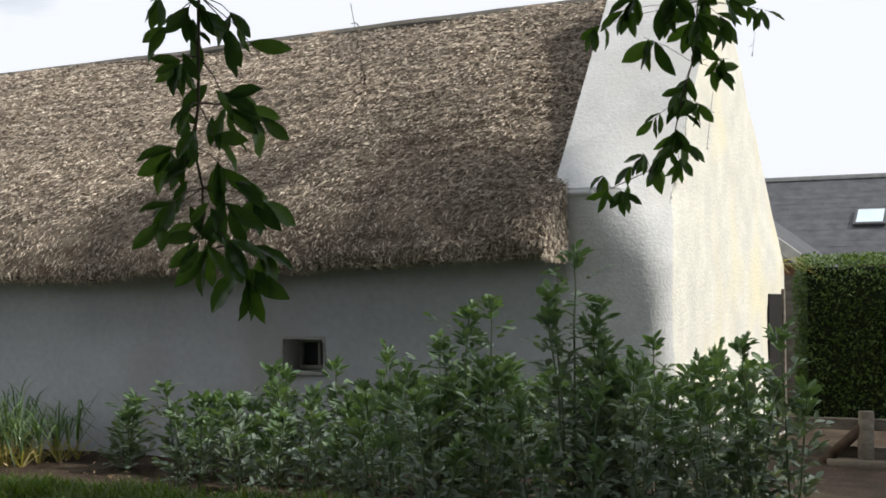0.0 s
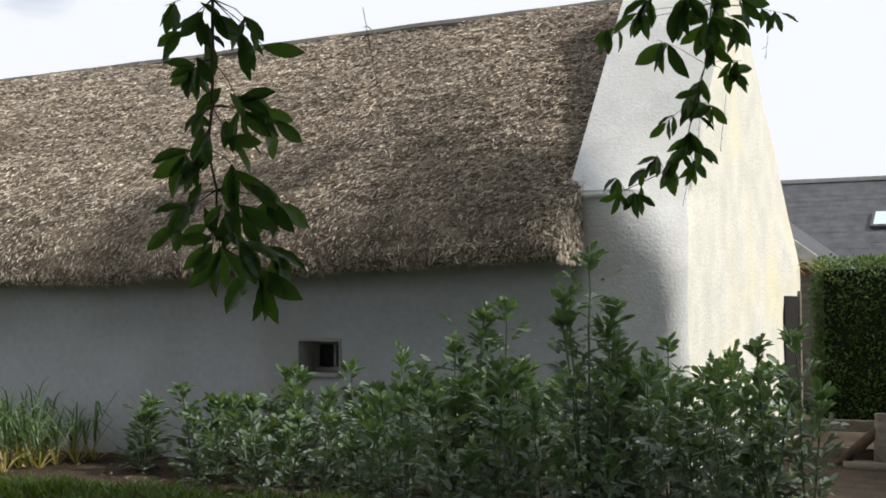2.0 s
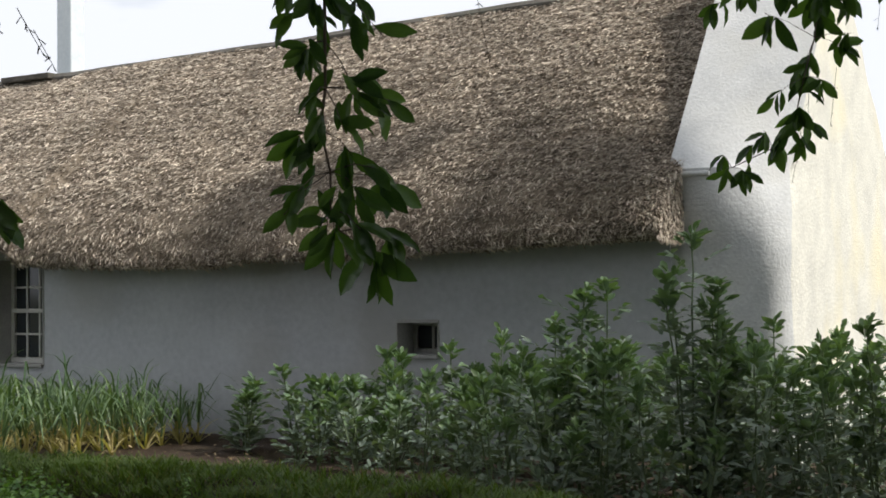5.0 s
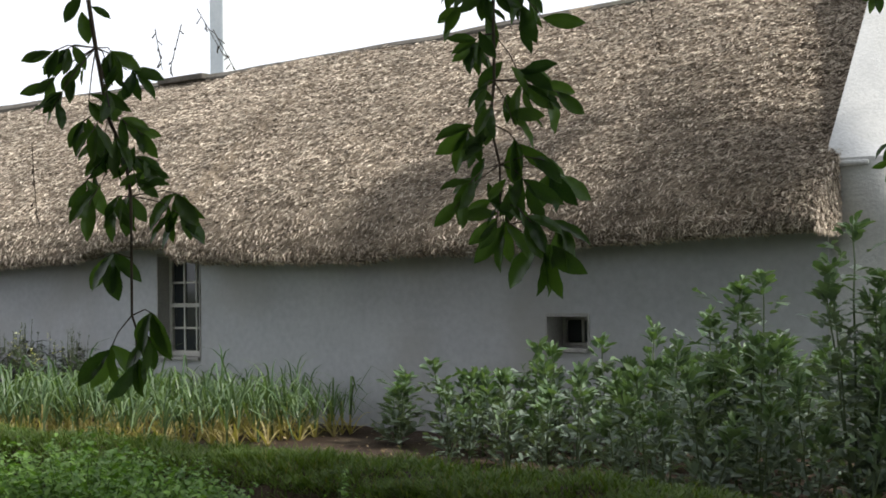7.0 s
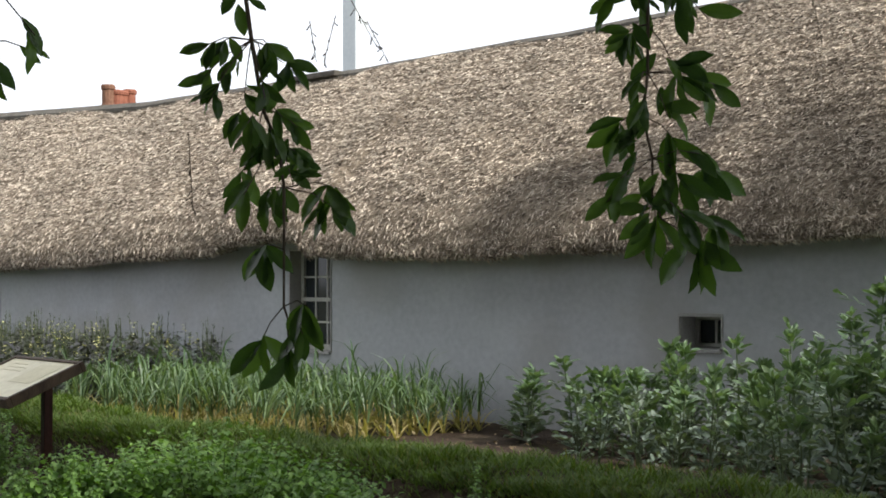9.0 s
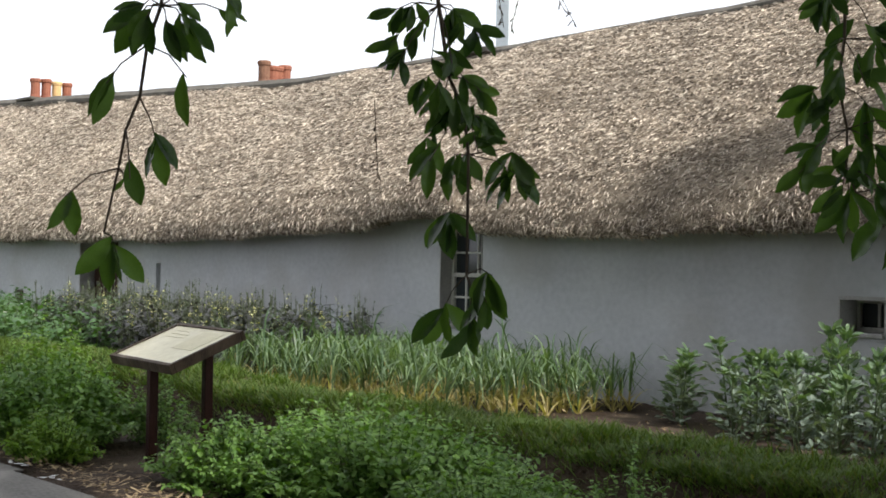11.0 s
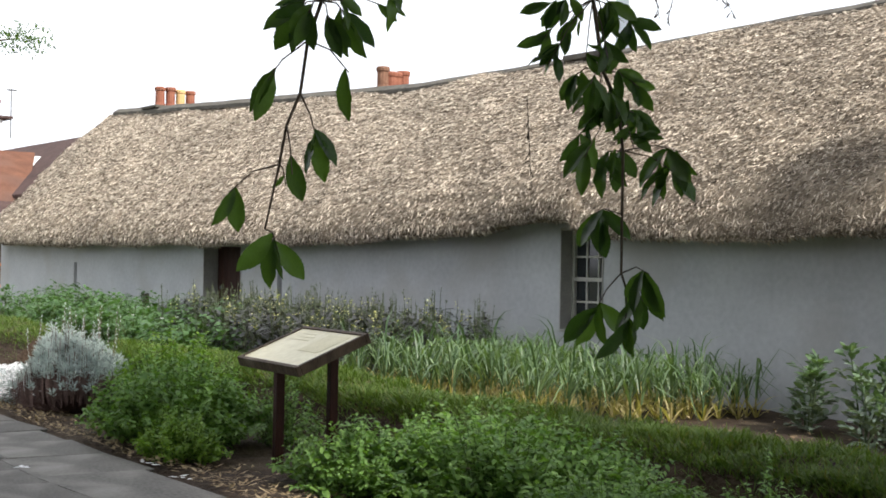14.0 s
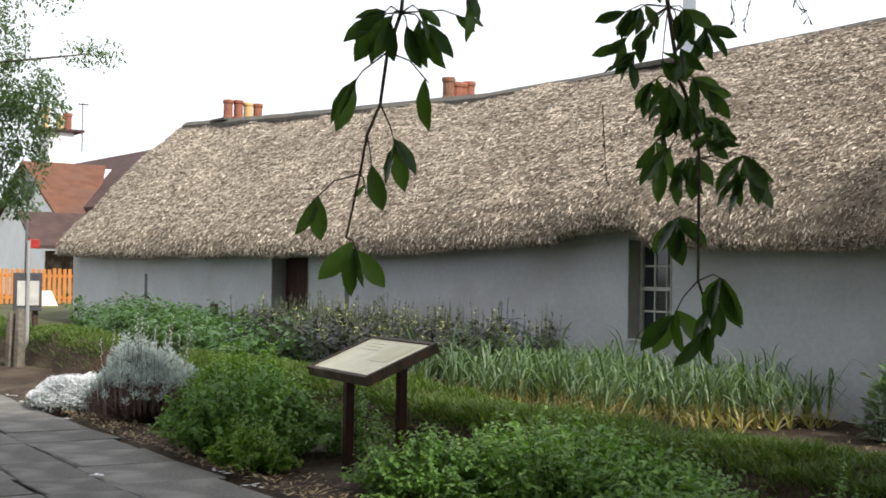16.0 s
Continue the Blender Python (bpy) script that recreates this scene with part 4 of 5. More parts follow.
def potato_parts(kind):
    rng = random.Random(400 + kind)
    lv, bloom, bm = Leafage(), Leafage(), bmesh.new()
    for k in range(11):
        turn, r, h = rng.uniform(0, 6.28), rng.uniform(0.05, 0.28), rng.uniform(0.42, 0.72)
        tip = spun(0, turn) * r + Vector((0, 0, h))
        rod([(0, 0, 0), tip * 0.6, tip], [0.008, 0.006, 0.003], 4, bm)
        for j in range(6):
            f = 0.35 + 0.65 * j / 5
            a = turn + j * 2.4 + rng.uniform(-0.4, 0.4)
            out = spun(rng.uniform(0, 45), a)
            b = tip * f
            for s in (-0.8, 0.8, 0):
                L = rng.uniform(0.06, 0.10)
                lv.leaf(b + out * (0.05 if s else 0.11), spun(rng.uniform(-15, 35), a + s), Vector((rng.uniform(-0.3, 0.3), rng.uniform(-0.3, 0.3), 1)), L, L * 0.62, 0.25, 0.4, 0.45)
        if kind == 2 and k < 2:
            for j in range(6):
                bloom.tiny(tip + Vector((0, 0, 0.03)), spun(30, j), Vector((0, 0, 1)), 0.03, 0.025)
    out = [mesh_of(bm, "stem_mass", MINTSTEM), lv.mesh("foliage", POTATO)]
    return out + ([bloom.mesh("bloom", WHITEFLOWER)] if kind == 2 else [])


def potato_spots():
    spots = []
    for y, x0, x1 in ((-0.9, -23.0, -15.4), (-1.5, -22.6, -15.4), (-2.1, -21.8, -14.2), (-2.7, -20.6, -12.0), (-3.3, -18.6, -11.2)):
        x = x0
        while x < x1:
            spots.append((x + rnd(-0.15, 0.15), y + rnd(-0.15, 0.15), rnd(0.7, 1.2), rnd(1.05, 1.45)))
            x += rnd(0.48, 0.62)
    return spots


place_plants("potato_plant", "bushy green potato plant in the far bed", "potato plant", "potato plants by the door", [potato_parts(k) for k in range(6)], potato_spots())


def mound(name, label, category, x, y, rx, ry, h, count, leaf, mat, seed, stems=120, upright=50, spikes=0, stem_mat=None, shape=2.2):
    """A bushy herb: many leafy stems over a rounded, uneven mound."""
    rng = random.Random(seed)
    bush = thing(name, label, category, m=Matrix.Translation((x, y, land(x, y))))
    lv, bm = Leafage(), bmesh.new()
    per = max(4, count // stems)
    for k in range(stems):
        turn, r = rng.uniform(0, 6.28), math.sqrt(rng.random())
        foot = Vector((rx * 0.55 * r * math.cos(turn), ry * 0.55 * r * math.sin(turn), 0))
        top_h = h * (1 - 0.72 * r ** shape) * rng.uniform(0.72, 1.12) * (1 + 0.28 * noise.noise(Vector((2.4 * r * math.cos(turn), 2.4 * r * math.sin(turn), seed))))
        tip = Vector((rx * r * math.cos(turn) * rng.uniform(0.92, 1.08), ry * r * math.sin(turn) * rng.uniform(0.92, 1.08), top_h))
        mid = foot.lerp(tip, 0.5) + Vector((0, 0, 0.08 * h))
        rod([foot, mid, tip], [0.004, 0.003, 0.0015], 3, bm)
        for j in range(per):
            f = 0.12 + 0.88 * (j + rng.random()) / per
            b = foot.lerp(mid, f * 2) if f < 0.5 else mid.lerp(tip, f * 2 - 1)
            a = j * 1.57 + (0.8 if j % 4 > 1 else 0) + rng.uniform(-0.4, 0.4)
            size = leaf * rng.uniform(0.6, 1.15) * (1.0 if f < 0.85 else 0.7)
            lv.leaf(b, spun(rng.uniform(-25, upright), a), Vector((rng.uniform(-0.4, 0.4), rng.uniform(-0.4, 0.4), 1)), size, size * 0.56, 0.3, 0.3, 0.42)
    tagged(part("stem_mass", mesh_of(bm, "stem_mass", stem_mat or MINTSTEM), None, bush), kind="stuff")
    tagged(part("foliage", lv.mesh("foliage", mat), None, bush), kind="stuff")
    return bush


mound("mint_bush", "spreading green mint bush in front of the turf bank", "herb bush", -3.35, -5.75, 1.55, 0.85, 0.62, 12000, 0.065, MINT, 21, 420)
mound("mint_bush", "spreading green mint bush in front of the turf bank", "herb bush", -2.0, -6.15, 0.95, 0.6, 0.45, 6000, 0.05, MINT, 22, 230)
mound("mint_bush", "low green mint bush beside the panel posts", "herb bush", -4.15, -6.2, 0.85, 0.5, 0.46, 5200, 0.055, MINT, 28, 210)
mound("lemon_balm", "rounded lemon balm bush beside the flagged path", "herb bush", -6.9, -6.15, 1.05, 0.72, 0.72, 9500, 0.068, MINT, 23, 360)
mound("lemon_balm", "loose yellow-green lemon balm shoots beside the path", "herb bush", -6.0, -6.55, 0.5, 0.33, 0.38, 3000, 0.045, LIMEMINT, 24, 120)
mound("lovage", "yellow-green leafy herb behind the balm bush", "herb bush", -8.5, -5.45, 0.75, 0.6, 0.80, 4500, 0.075, LIMEMINT, 25, 150)
mound("sage", "thin grey-green sage stems beside the information panel", "herb bush", -6.3, -5.5, 0.45, 0.3, 0.55, 1400, 0.05, MINT, 26, 60)
mound("sage", "thin mint stems against the dark bank", "herb bush", -1.6, -5.45, 0.35, 0.2, 0.55, 500, 0.045, MINT, 27, 22)


def silver_shrub():
    rng = random.Random(31)
    bush = thing("cotton_lavender", "silver-grey cotton lavender with bare brown stems below", "shrub", m=Matrix.Translation((-9.3, -6.05, land(-9.3, -6.05))))
    bm, lv = bmesh.new(), Leafage()
    for k in range(680):
        turn, r = rng.uniform(0, 6.28), math.sqrt(rng.random())
        tip = Vector((0.66 * r * math.cos(turn), 0.56 * r * math.sin(turn), 0.66 * (1 - 0.55 * r * r) * rng.uniform(0.75, 1.12) * (1 + 0.3 * noise.noise(Vector((2 * r * math.cos(turn), 2 * r * math.sin(turn), 31))))))
        foot = Vector((tip.x * 0.35, tip.y * 0.35, 0))
        knee = foot.lerp(tip, 0.55) + Vector((tip.x * 0.25, tip.y * 0.25, -0.05))
        rod([foot, knee, tip], [0.007, 0.005, 0.003], 3, bm)
        # the outer low shoots have gone woody and bare
        if tip.z < 0.40 and rng.random() < 0.9:
            continue
        for j in range(26):
            a = rng.uniform(0, 6.28)
            lv.tiny(knee.lerp(tip, rng.uniform(0.7, 1.05)), spun(rng.uniform(10, 75), a), spun(0, a + 1.5), rng.uniform(0.04, 0.085), 0.009)
    for k in range(30):
        turn, r = rng.uniform(0, 6.28), math.sqrt(rng.random())
        foot = Vector((0.45 * r * math.cos(turn), 0.4 * r * math.sin(turn), 0.52))
        tip = foot + Vector((rng.uniform(-0.05, 0.05), rng.uniform(-0.05, 0.05), rng.uniform(0.25, 0.5)))
        for j in range(10):
            lv.tiny(foot.lerp(tip, j / 9), spun(60, rng.uniform(0, 6.28)), Vector((1, 0, 0)), 0.03, 0.01)
        rod([foot, tip], [0.003, 0.0015], 3, bm)
    tagged(part("stem_mass", mesh_of(bm, "stem_mass", TWIG), None, bush, "dry brown woody stems"), kind="stuff")
    tagged(part("foliage", lv.mesh("foliage", SILVER), None, bush, "fine silver-grey leaves"), kind="stuff")


def snow_mat():
    rng = random.Random(32)
    bush = thing("snow_in_summer", "low white-flowering carpet plant spilling on to the path", "bloom", m=Matrix.Translation((-10.7, -6.15, land(-10.7, -6.15))))
    lv, fl = Leafage(), Leafage()
    for k in range(8200):
        turn, r = rng.uniform(0, 6.28), math.sqrt(rng.random())
        p = Vector((0.80 * r * math.cos(turn), 0.55 * r * math.sin(turn), 0.30 * (1 - 0.75 * r ** 3) * (1 + 0.3 * noise.noise(Vector((3 * r * math.cos(turn), 3 * r * math.sin(turn), 3)))) + rng.uniform(-0.05, 0.03)))
        a = rng.uniform(0, 6.28)
        if k % 2:
            lv.tiny(p - Vector((0, 0, 0.05)), spun(40, a), Vector((0, 0, 1)), 0.06, 0.012)
        else:
            for j in range(4):
                fl.tiny(p, spun(25, a + j * 1.57), Vector((0, 0, 1)), 0.022, 0.020)
    tagged(part("foliage", lv.mesh("foliage", SILVER), None, bush), kind="stuff")
    tagged(part("bloom", fl.mesh("bloom", WHITEFLOWER), None, bush, "small white flowers"), kind="stuff")


silver_shrub()
snow_mat()


def litter():
    rng = random.Random(41)
    lv = Leafage()
    for _ in range(2600):
        x = rng.uniform(-11.5, -2.5)
        y = -6.86 - 0.055 * (x + 6) + abs(rng.gauss(0, 0.28)) if rng.random() < 0.7 else rng.uniform(-2.8, -0.5)
        p = Vector((x, y, land(x, y) + 0.035 + rng.uniform(0, 0.012)))
        lv.tiny(p, spun(rng.uniform(-8, 25), rng.uniform(0, 6.28)), Vector((0, 0, 1)), rng.uniform(0.03, 0.09), rng.uniform(0.01, 0.03))
    ob = part("leaf_litter", lv.mesh("leaf_litter", leaf_material("dry litter", (0.16, 0.10, 0.05), (0.46, 0.36, 0.22), 0.8, 0.05)), None)
    tagged(ob, "dry straw and leaf litter on the soil", "litter", kind="stuff")


litter()


# ---- information panel ----
def info_panel():
    m = Matrix.Translation((-5.55, -5.82, 0)) @ Matrix.Rotation(math.atan2(-0.13, 1.07), 4, "Z")
    sign = thing("information_panel", "low sloping information panel on two dark timber posts", "information panel", m=m)
    tilt = Matrix.Translation((0, 0, 0.83)) @ Matrix.Rotation(radians(22.5), 4, "X")
    w, d = 0.54, 0.30
    board = part("board", block(-w + 0.03, w - 0.03, -d + 0.03, d - 0.03, -0.02, 0.008, 0.0, m=tilt), PANEL, sign, "pale faded printed panel")
    for x0, x1, y0, y1 in ((-w, w, -d, -d + 0.035), (-w, w, d - 0.035, d), (-w, -w + 0.035, -d + 0.035, d - 0.035), (w - 0.035, w, -d + 0.035, d - 0.035)):
        part("frame", block(x0, x1, y0, y1, -0.055, 0.018, 0.006, m=tilt), TIMBER, sign)
    part("backing", block(-w + 0.036, w - 0.036, -d + 0.036, d - 0.036, -0.05, -0.022, 0.0, m=tilt), TIMBER, sign)
    for k in range(3):
        part("print_line", block(-0.36, -0.36 + (0.30 if k % 3 else 0.22), 0.19 - 0.05 * k, 0.204 - 0.05 * k, 0.0085, 0.010, m=tilt), INK, board)
    part("print_picture", block(0.06, 0.40, -0.06, 0.22, 0.0085, 0.010, m=tilt), INK, board)
    for px, py in ((0.10, -0.21), (0.10, 0.21)):
        part("post", block(px - 0.032, px + 0.032, py - 0.032, py + 0.032, -0.1, 0.79 + py * 0.41, 0.006), DOOR, sign)


info_panel()


# ---- beyond the gable: hedge, slate-roofed house, rustic fence ----
def clipped_hedge(x0, x1, y0, y1, top, count, seed):
    rng = random.Random(seed)
    hedge = thing("clipped_hedge", "tall clipped dark green privet hedge, by the gable or added unseen behind the path", "hedge")
    # solid near-black filling, its colour standing for the shade deep among the leaves
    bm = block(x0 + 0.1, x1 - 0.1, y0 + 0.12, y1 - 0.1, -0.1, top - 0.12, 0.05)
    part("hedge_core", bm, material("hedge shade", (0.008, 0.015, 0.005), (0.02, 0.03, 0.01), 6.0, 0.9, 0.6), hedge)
    lv = Leafage()
    for _ in range(count):
        x, face = rng.uniform(x0, x1), rng.random()
        if face < 0.62:
            p, out = Vector((x, y0, rng.uniform(0.0, top))), Vector((0, -1, 0.3))
        elif face < 0.85:
            p, out = Vector((x, rng.uniform(y0, y1), top)), Vector((0, -0.3, 1))
        else:
            p, out = Vector((x0, rng.uniform(y0, y1), rng.uniform(0, top))), Vector((-1, 0, 0.3))
        p += out * (rng.uniform(-0.10, 0.05) + 0.06 * noise.noise(p * 2.1))
        way = (out + Vector((rng.gauss(0, 0.7), rng.gauss(0, 0.7), rng.gauss(0, 0.7)))).normalized()
        s = rng.uniform(0.035, 0.065)
        lv.leaf(p, way, Vector((rng.gauss(0, 0.5), -0.5, 1)), s, s * 0.6, 0.25, 0.2)
    tagged(part("foliage", lv.mesh("foliage", BLADE), None, hedge), kind="stuff")


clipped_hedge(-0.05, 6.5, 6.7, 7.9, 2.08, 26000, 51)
# added hedge, never in view, that screens low sky light from the front wall
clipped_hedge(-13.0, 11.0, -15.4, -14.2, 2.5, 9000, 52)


def slate_house():
    h = thing("slate_roofed_house", "low neighbouring house with a dark slate roof and a skylight", "house")
    bm = block(-7.0, 9.0, 24.2, 31.0, -0.3, 2.75)
    part("wall", bm, BRICK, h, "brown brick wall under the eave")
    e0, e1, zr, ze = 23.9, 27.6, 5.02, 2.62
    bm = bmesh.new()
    v = [bm.verts.new(p) for p in ((-7.2, e0, ze), (9.2, e0, ze), (9.2, e1, zr), (-7.2, e1, zr), (-7.2, 31.3, ze), (9.2, 31.3, ze), (-7.2, e0, ze - 0.15), (9.2, e0, ze - 0.15))]
    for f in ((0, 1, 2, 3), (3, 2, 5, 4), (6, 7, 1, 0)):
        bm.faces.new([v[i] for i in f])
    bm.faces.new([v[i] for i in (0, 3, 4)])
    bm.faces.new([v[i] for i in (1, 5, 2)])
    roof = part("roof", bm, SLATE, h)
    # courses of slates, each with its own lower edge
    lv = []
    fs = []
    n_rows = 15
    for r in range(n_rows):
        f = r / n_rows
        y, z = e0 + (e1 - e0) * f, ze + (zr - ze) * f
        x = -7.2 + (0.2 if r % 2 else 0.0)
        while x < 9.1:
            a = len(lv)
            dz = rnd(0.004, 0.012)
            lv += [(x, y, z + dz), (x + 0.396, y, z + dz), (x + 0.396, y + 0.26, z + 0.172), (x, y + 0.26, z + 0.172)]
            fs.append((a, a + 1, a + 2, a + 3))
            x += 0.4
    tagged(part("slate_field", raw_mesh("slate_field", lv, fs, SLATE), None, h, "rows of dark grey slates"), kind="stuff")
    part("ridge_tile", block(-7.2, 9.2, e1 - 0.12, e1 + 0.12, zr - 0.04, zr + 0.09, 0.03), PALEMETAL, h, "pale lead ridge")
    # skylight lying in the slope
    m = Matrix.Translation((-1.35, 25.55, 3.74)) @ Matrix.Rotation(math.atan2(zr - ze, e1 - e0), 4, "X")
    sky = part("skylight", block(-0.42, 0.42, -0.42, 0.42, 0.0, 0.07, 0.01, m=m), METAL, h, "roof window with the sky's reflection put into the pane colour")
    # pale blue base colour stands in for the reflected sky
    part("pane", block(-0.34, 0.34, -0.34, 0.34, 0.072, 0.08, m=m), material("skylight glass", (0.55, 0.66, 0.74), (0.65, 0.74, 0.80), 2, 0.08, 0.0, specular=0.6), sky)
    for k in range(4):
        part("pillar", block(-1.9 + 1.1 * k, -1.75 + 1.1 * k, 23.95, 24.19, 1.2, 2.6, 0.01), PAINT, h)


def lean_to():
    """The slated outbuilding behind the gable, with a pale barge board."""
    h = thing("lean_to_shed", "small slated outbuilding with a pale barge board", "shed")
    part("wall", block(-3.2, -0.15, 9.0, 12.0, -0.2, 1.9), GREYWOOD, h)
    m = Matrix.Translation((-0.52, 9.6, 2.30)) @ Matrix.Rotation(radians(37), 4, "Y")
    part("roof", block(-1.4, 0.85, -0.7, 2.4, -0.05, 0.0, 0.0, m=m), SLATE, h)
    part("barge_board", block(-1.4, 0.87, -0.76, -0.70, -0.14, 0.03, 0.008, m=m), PAINT, h, "pale painted barge board")


def rustic_fence():
    f = thing("rustic_fence", "rough timber rail fence with a round post and a brace", "fence")
    part("post", rod([(1.36, 2.0, -0.35), (1.36, 2.0, 0.1), (1.37, 2.0, 0.49)], [0.075, 0.072, 0.07], 12), GREYWOOD, f, smooth=True)
    part("post", rod([(3.3, 2.1, -0.35), (3.3, 2.1, 0.5)], [0.075, 0.07], 12), GREYWOOD, f, smooth=True)
    for z in (0.36, 0.10, -0.10):
        part("rail", block(0.3, 4.2, 2.06, 2.12, z - 0.055, z + 0.055, 0.012), GREYWOOD, f)
    part("brace", rod([(0.95, 2.02, -0.02), (1.33, 2.0, 0.34)], [0.055, 0.05], 10), TIMBER, f, smooth=True)
    part("log", rod([(1.05, 1.75, -0.0), (2.3, 1.8, 0.0)], [0.07, 0.06], 10), GREYWOOD, f, smooth=True)


slate_house()
lean_to()
rustic_fence()


def straw_wisp():
    w = thing("straw_wisp", "loose yellow straw sticking out from the gable eave", "straw")
    lv = Leafage()
    for k in range(34):
        turn = rnd(-1.2, 0.5)
        lean = Vector((math.cos(turn), math.sin(turn), 0))
        lv.strap(Vector((-0.05 + rnd(-0.05, 0.05), 5.35 + rnd(-0.1, 0.1), 1.98)), lean + Vector((0, 0, rnd(-0.1, 0.5))), lean, rnd(0.25, 0.6), 0.012, rnd(0.3, 1.6), 5)
    tagged(part("straw", lv.mesh("straw", YELLOW), None, w), kind="stuff")


straw_wisp()


# ---- far end: houses, fence, lamp, notices, trees ----
def gable_roof(name, mat, parent, ridge, eaves, thick=0.12):
    """Two slopes from a ridge pair to eave pairs, with thickness."""
    bm = bmesh.new()
    (ra, rb) = ridge
    for ea, eb in eaves:
        lo = [bm.verts.new(p) for p in (ea, eb, rb, ra)]
        hi = [bm.verts.new((p[0], p[1], p[2] + thick)) for p in (ea, eb, rb, ra)]
        for k in range(4):
            bm.faces.new((lo[k], lo[(k + 1) % 4], hi[(k + 1) % 4], hi[k]))
        bm.faces.new(hi)
        bm.faces.new(lo[::-1])
    bmesh.ops.recalc_face_normals(bm, faces=bm.faces)
    return part(name, bm, mat, parent)


def prism(parent, name, mat, pts, x0, x1, axis):
    """A gabled block: a closed outline pushed along an axis."""
    bm = bmesh.new()
    ends = []
    for x in (x0, x1):
        ends.append([bm.verts.new((x, a, b) if axis == "x" else (a, x, b)) for a, b in pts])
    n = len(pts)
    bm.faces.new(ends[0])
    bm.faces.new(ends[1][::-1])
    for k in range(n):
        bm.faces.new((ends[0][k], ends[1][k], ends[1][(k + 1) % n], ends[0][(k + 1) % n]))
    bmesh.ops.recalc_face_normals(bm, faces=bm.faces)
    return part(name, bm, mat, parent)


def village_house():
    h = thing("village_house", "white rendered house with red and brown tiled roofs", "house")
    prism(h, "wall", WHITEWALL, [(-56.3, -0.3), (-47.8, -0.3), (-47.8, 3.5), (-52.0, 5.75), (-56.3, 3.5)], 5.7, 12.0, "y")
    gable_roof("red_roof", REDTILE, h, ((-52, 5.4, 5.78), (-52, 9.0, 5.78)), [((-47.3, 5.4, 3.35), (-47.3, 7.0, 3.35)), ((-56.8, 5.4, 3.35), (-56.8, 9.0, 3.35))])
    prism(h, "wall", WHITEWALL, [(7.2, -0.3), (13.8, -0.3), (13.8, 4.0), (10.4, 6.45), (7.2, 4.0)], -60.0, -45.8, "x")
    gable_roof("brown_roof", DARKTILE, h, ((-60, 10.4, 6.45), (-45.4, 10.4, 6.45)), [((-60, 6.7, 3.75), (-45.4, 6.7, 3.75)), ((-60, 14.3, 3.75), (-45.4, 14.3, 3.75))])
    gable_roof("porch_roof", DARKTILE, h, ((-47.6, 4.0, 3.5), (-47.6, 9.0, 3.5)), [((-44.4, 3.6, 2.15), (-44.4, 9.0, 2.15)), ((-48.0, 4.0, 3.3), (-48.0, 9.0, 3.3))])
    part("porch_wall", block(-47.4, -45.6, 5.6, 12.0, -0.2, 2.1), WHITEWALL, h)
    part("porch_front", block(-45.5, -45.4, 4.4, 5.5, -0.2, 2.1), TIMBER, h, "dark porch opening")
    part("skylight", block(-0.5, 0.2, -0.35, 0.35, 0.0, 0.08, 0.01, m=Matrix.Translation((-46.6, 7.9, 4.75)) @ Matrix.Rotation(radians(37), 4, "X")), PAINT, h, "small pale roof window")
    stack = part("chimney", block(-54.6, -53.2, 6.9, 8.0, 4.5, 7.35, 0.03), WHITEWALL, h, "white rendered chimney stack")
    part("chimney_cap", block(-54.8, -53.0, 6.6, 8.4, 7.35, 7.47, 0.02), DARKTILE, stack)
    for y, mat, t in ((6.95, POT_PALE, 1.2), (7.6, POT_PALE, 0.8), (7.95, POT, 1.0)):
        part("chimney_pot", lathe([(0.17, 0), (0.19, 0.05), (0.16, 0.12), (0.16, 0.6 * t), (0.2, 0.66 * t), (0.2, 0.75 * t), (0.15, 0.78 * t)], 12, at=(-53.9, y, 7.47)), mat, stack)
    part("aerial", rod([(-53.9, 8.6, 6.6), (-53.9, 8.6, 8.75)], 0.025, 6), METAL, h)
    part("aerial_head", rod([(-53.9, 8.4, 8.7), (-53.9, 8.85, 8.7)], 0.03, 6), METAL, h)


def orange_fence():
    f = thing("orange_fence", "orange-stained timber picket fence across the far end", "fence")
    y = -2.5
    while y < 4.2:
        part("picket", block(-40.02, -40.0, y, y + 0.11, 0.15, 1.42 + rnd(-0.03, 0.03), 0.006), ORANGE, f)
        y += 0.17
    for z in (0.5, 1.2):
        part("rail", block(-40.09, -40.03, -2.6, 4.3, z - 0.05, z + 0.05, 0.006), ORANGE, f)
    for y in (-2.5, -0.2, 2.1, 4.2):
        part("post", block(-40.12, -40.0, y - 0.06, y + 0.06, -0.2, 1.5, 0.01), TIMBER, f)


def street_lamp():
    s = thing("street_lamp", "slim dark street lamp with a red box on its post", "street lamp", m=Matrix.Translation((-34, 0.25, 0.2)))
    part("pole", rod([(0, 0, -0.3), (0, 0, 1.0), (0, 0, 3.15)], [0.06, 0.05, 0.035], 10), METAL, s, smooth=True)
    part("lantern", lathe([(0.05, 3.1), (0.18, 3.25), (0.24, 3.62), (0.27, 3.64), (0.12, 3.85), (0.03, 3.95)], 6), METAL, s)
    part("box", block(0.02, 0.2, 0.0, 0.3, 1.8, 2.05, 0.02), REDPAINT, s, "red box")


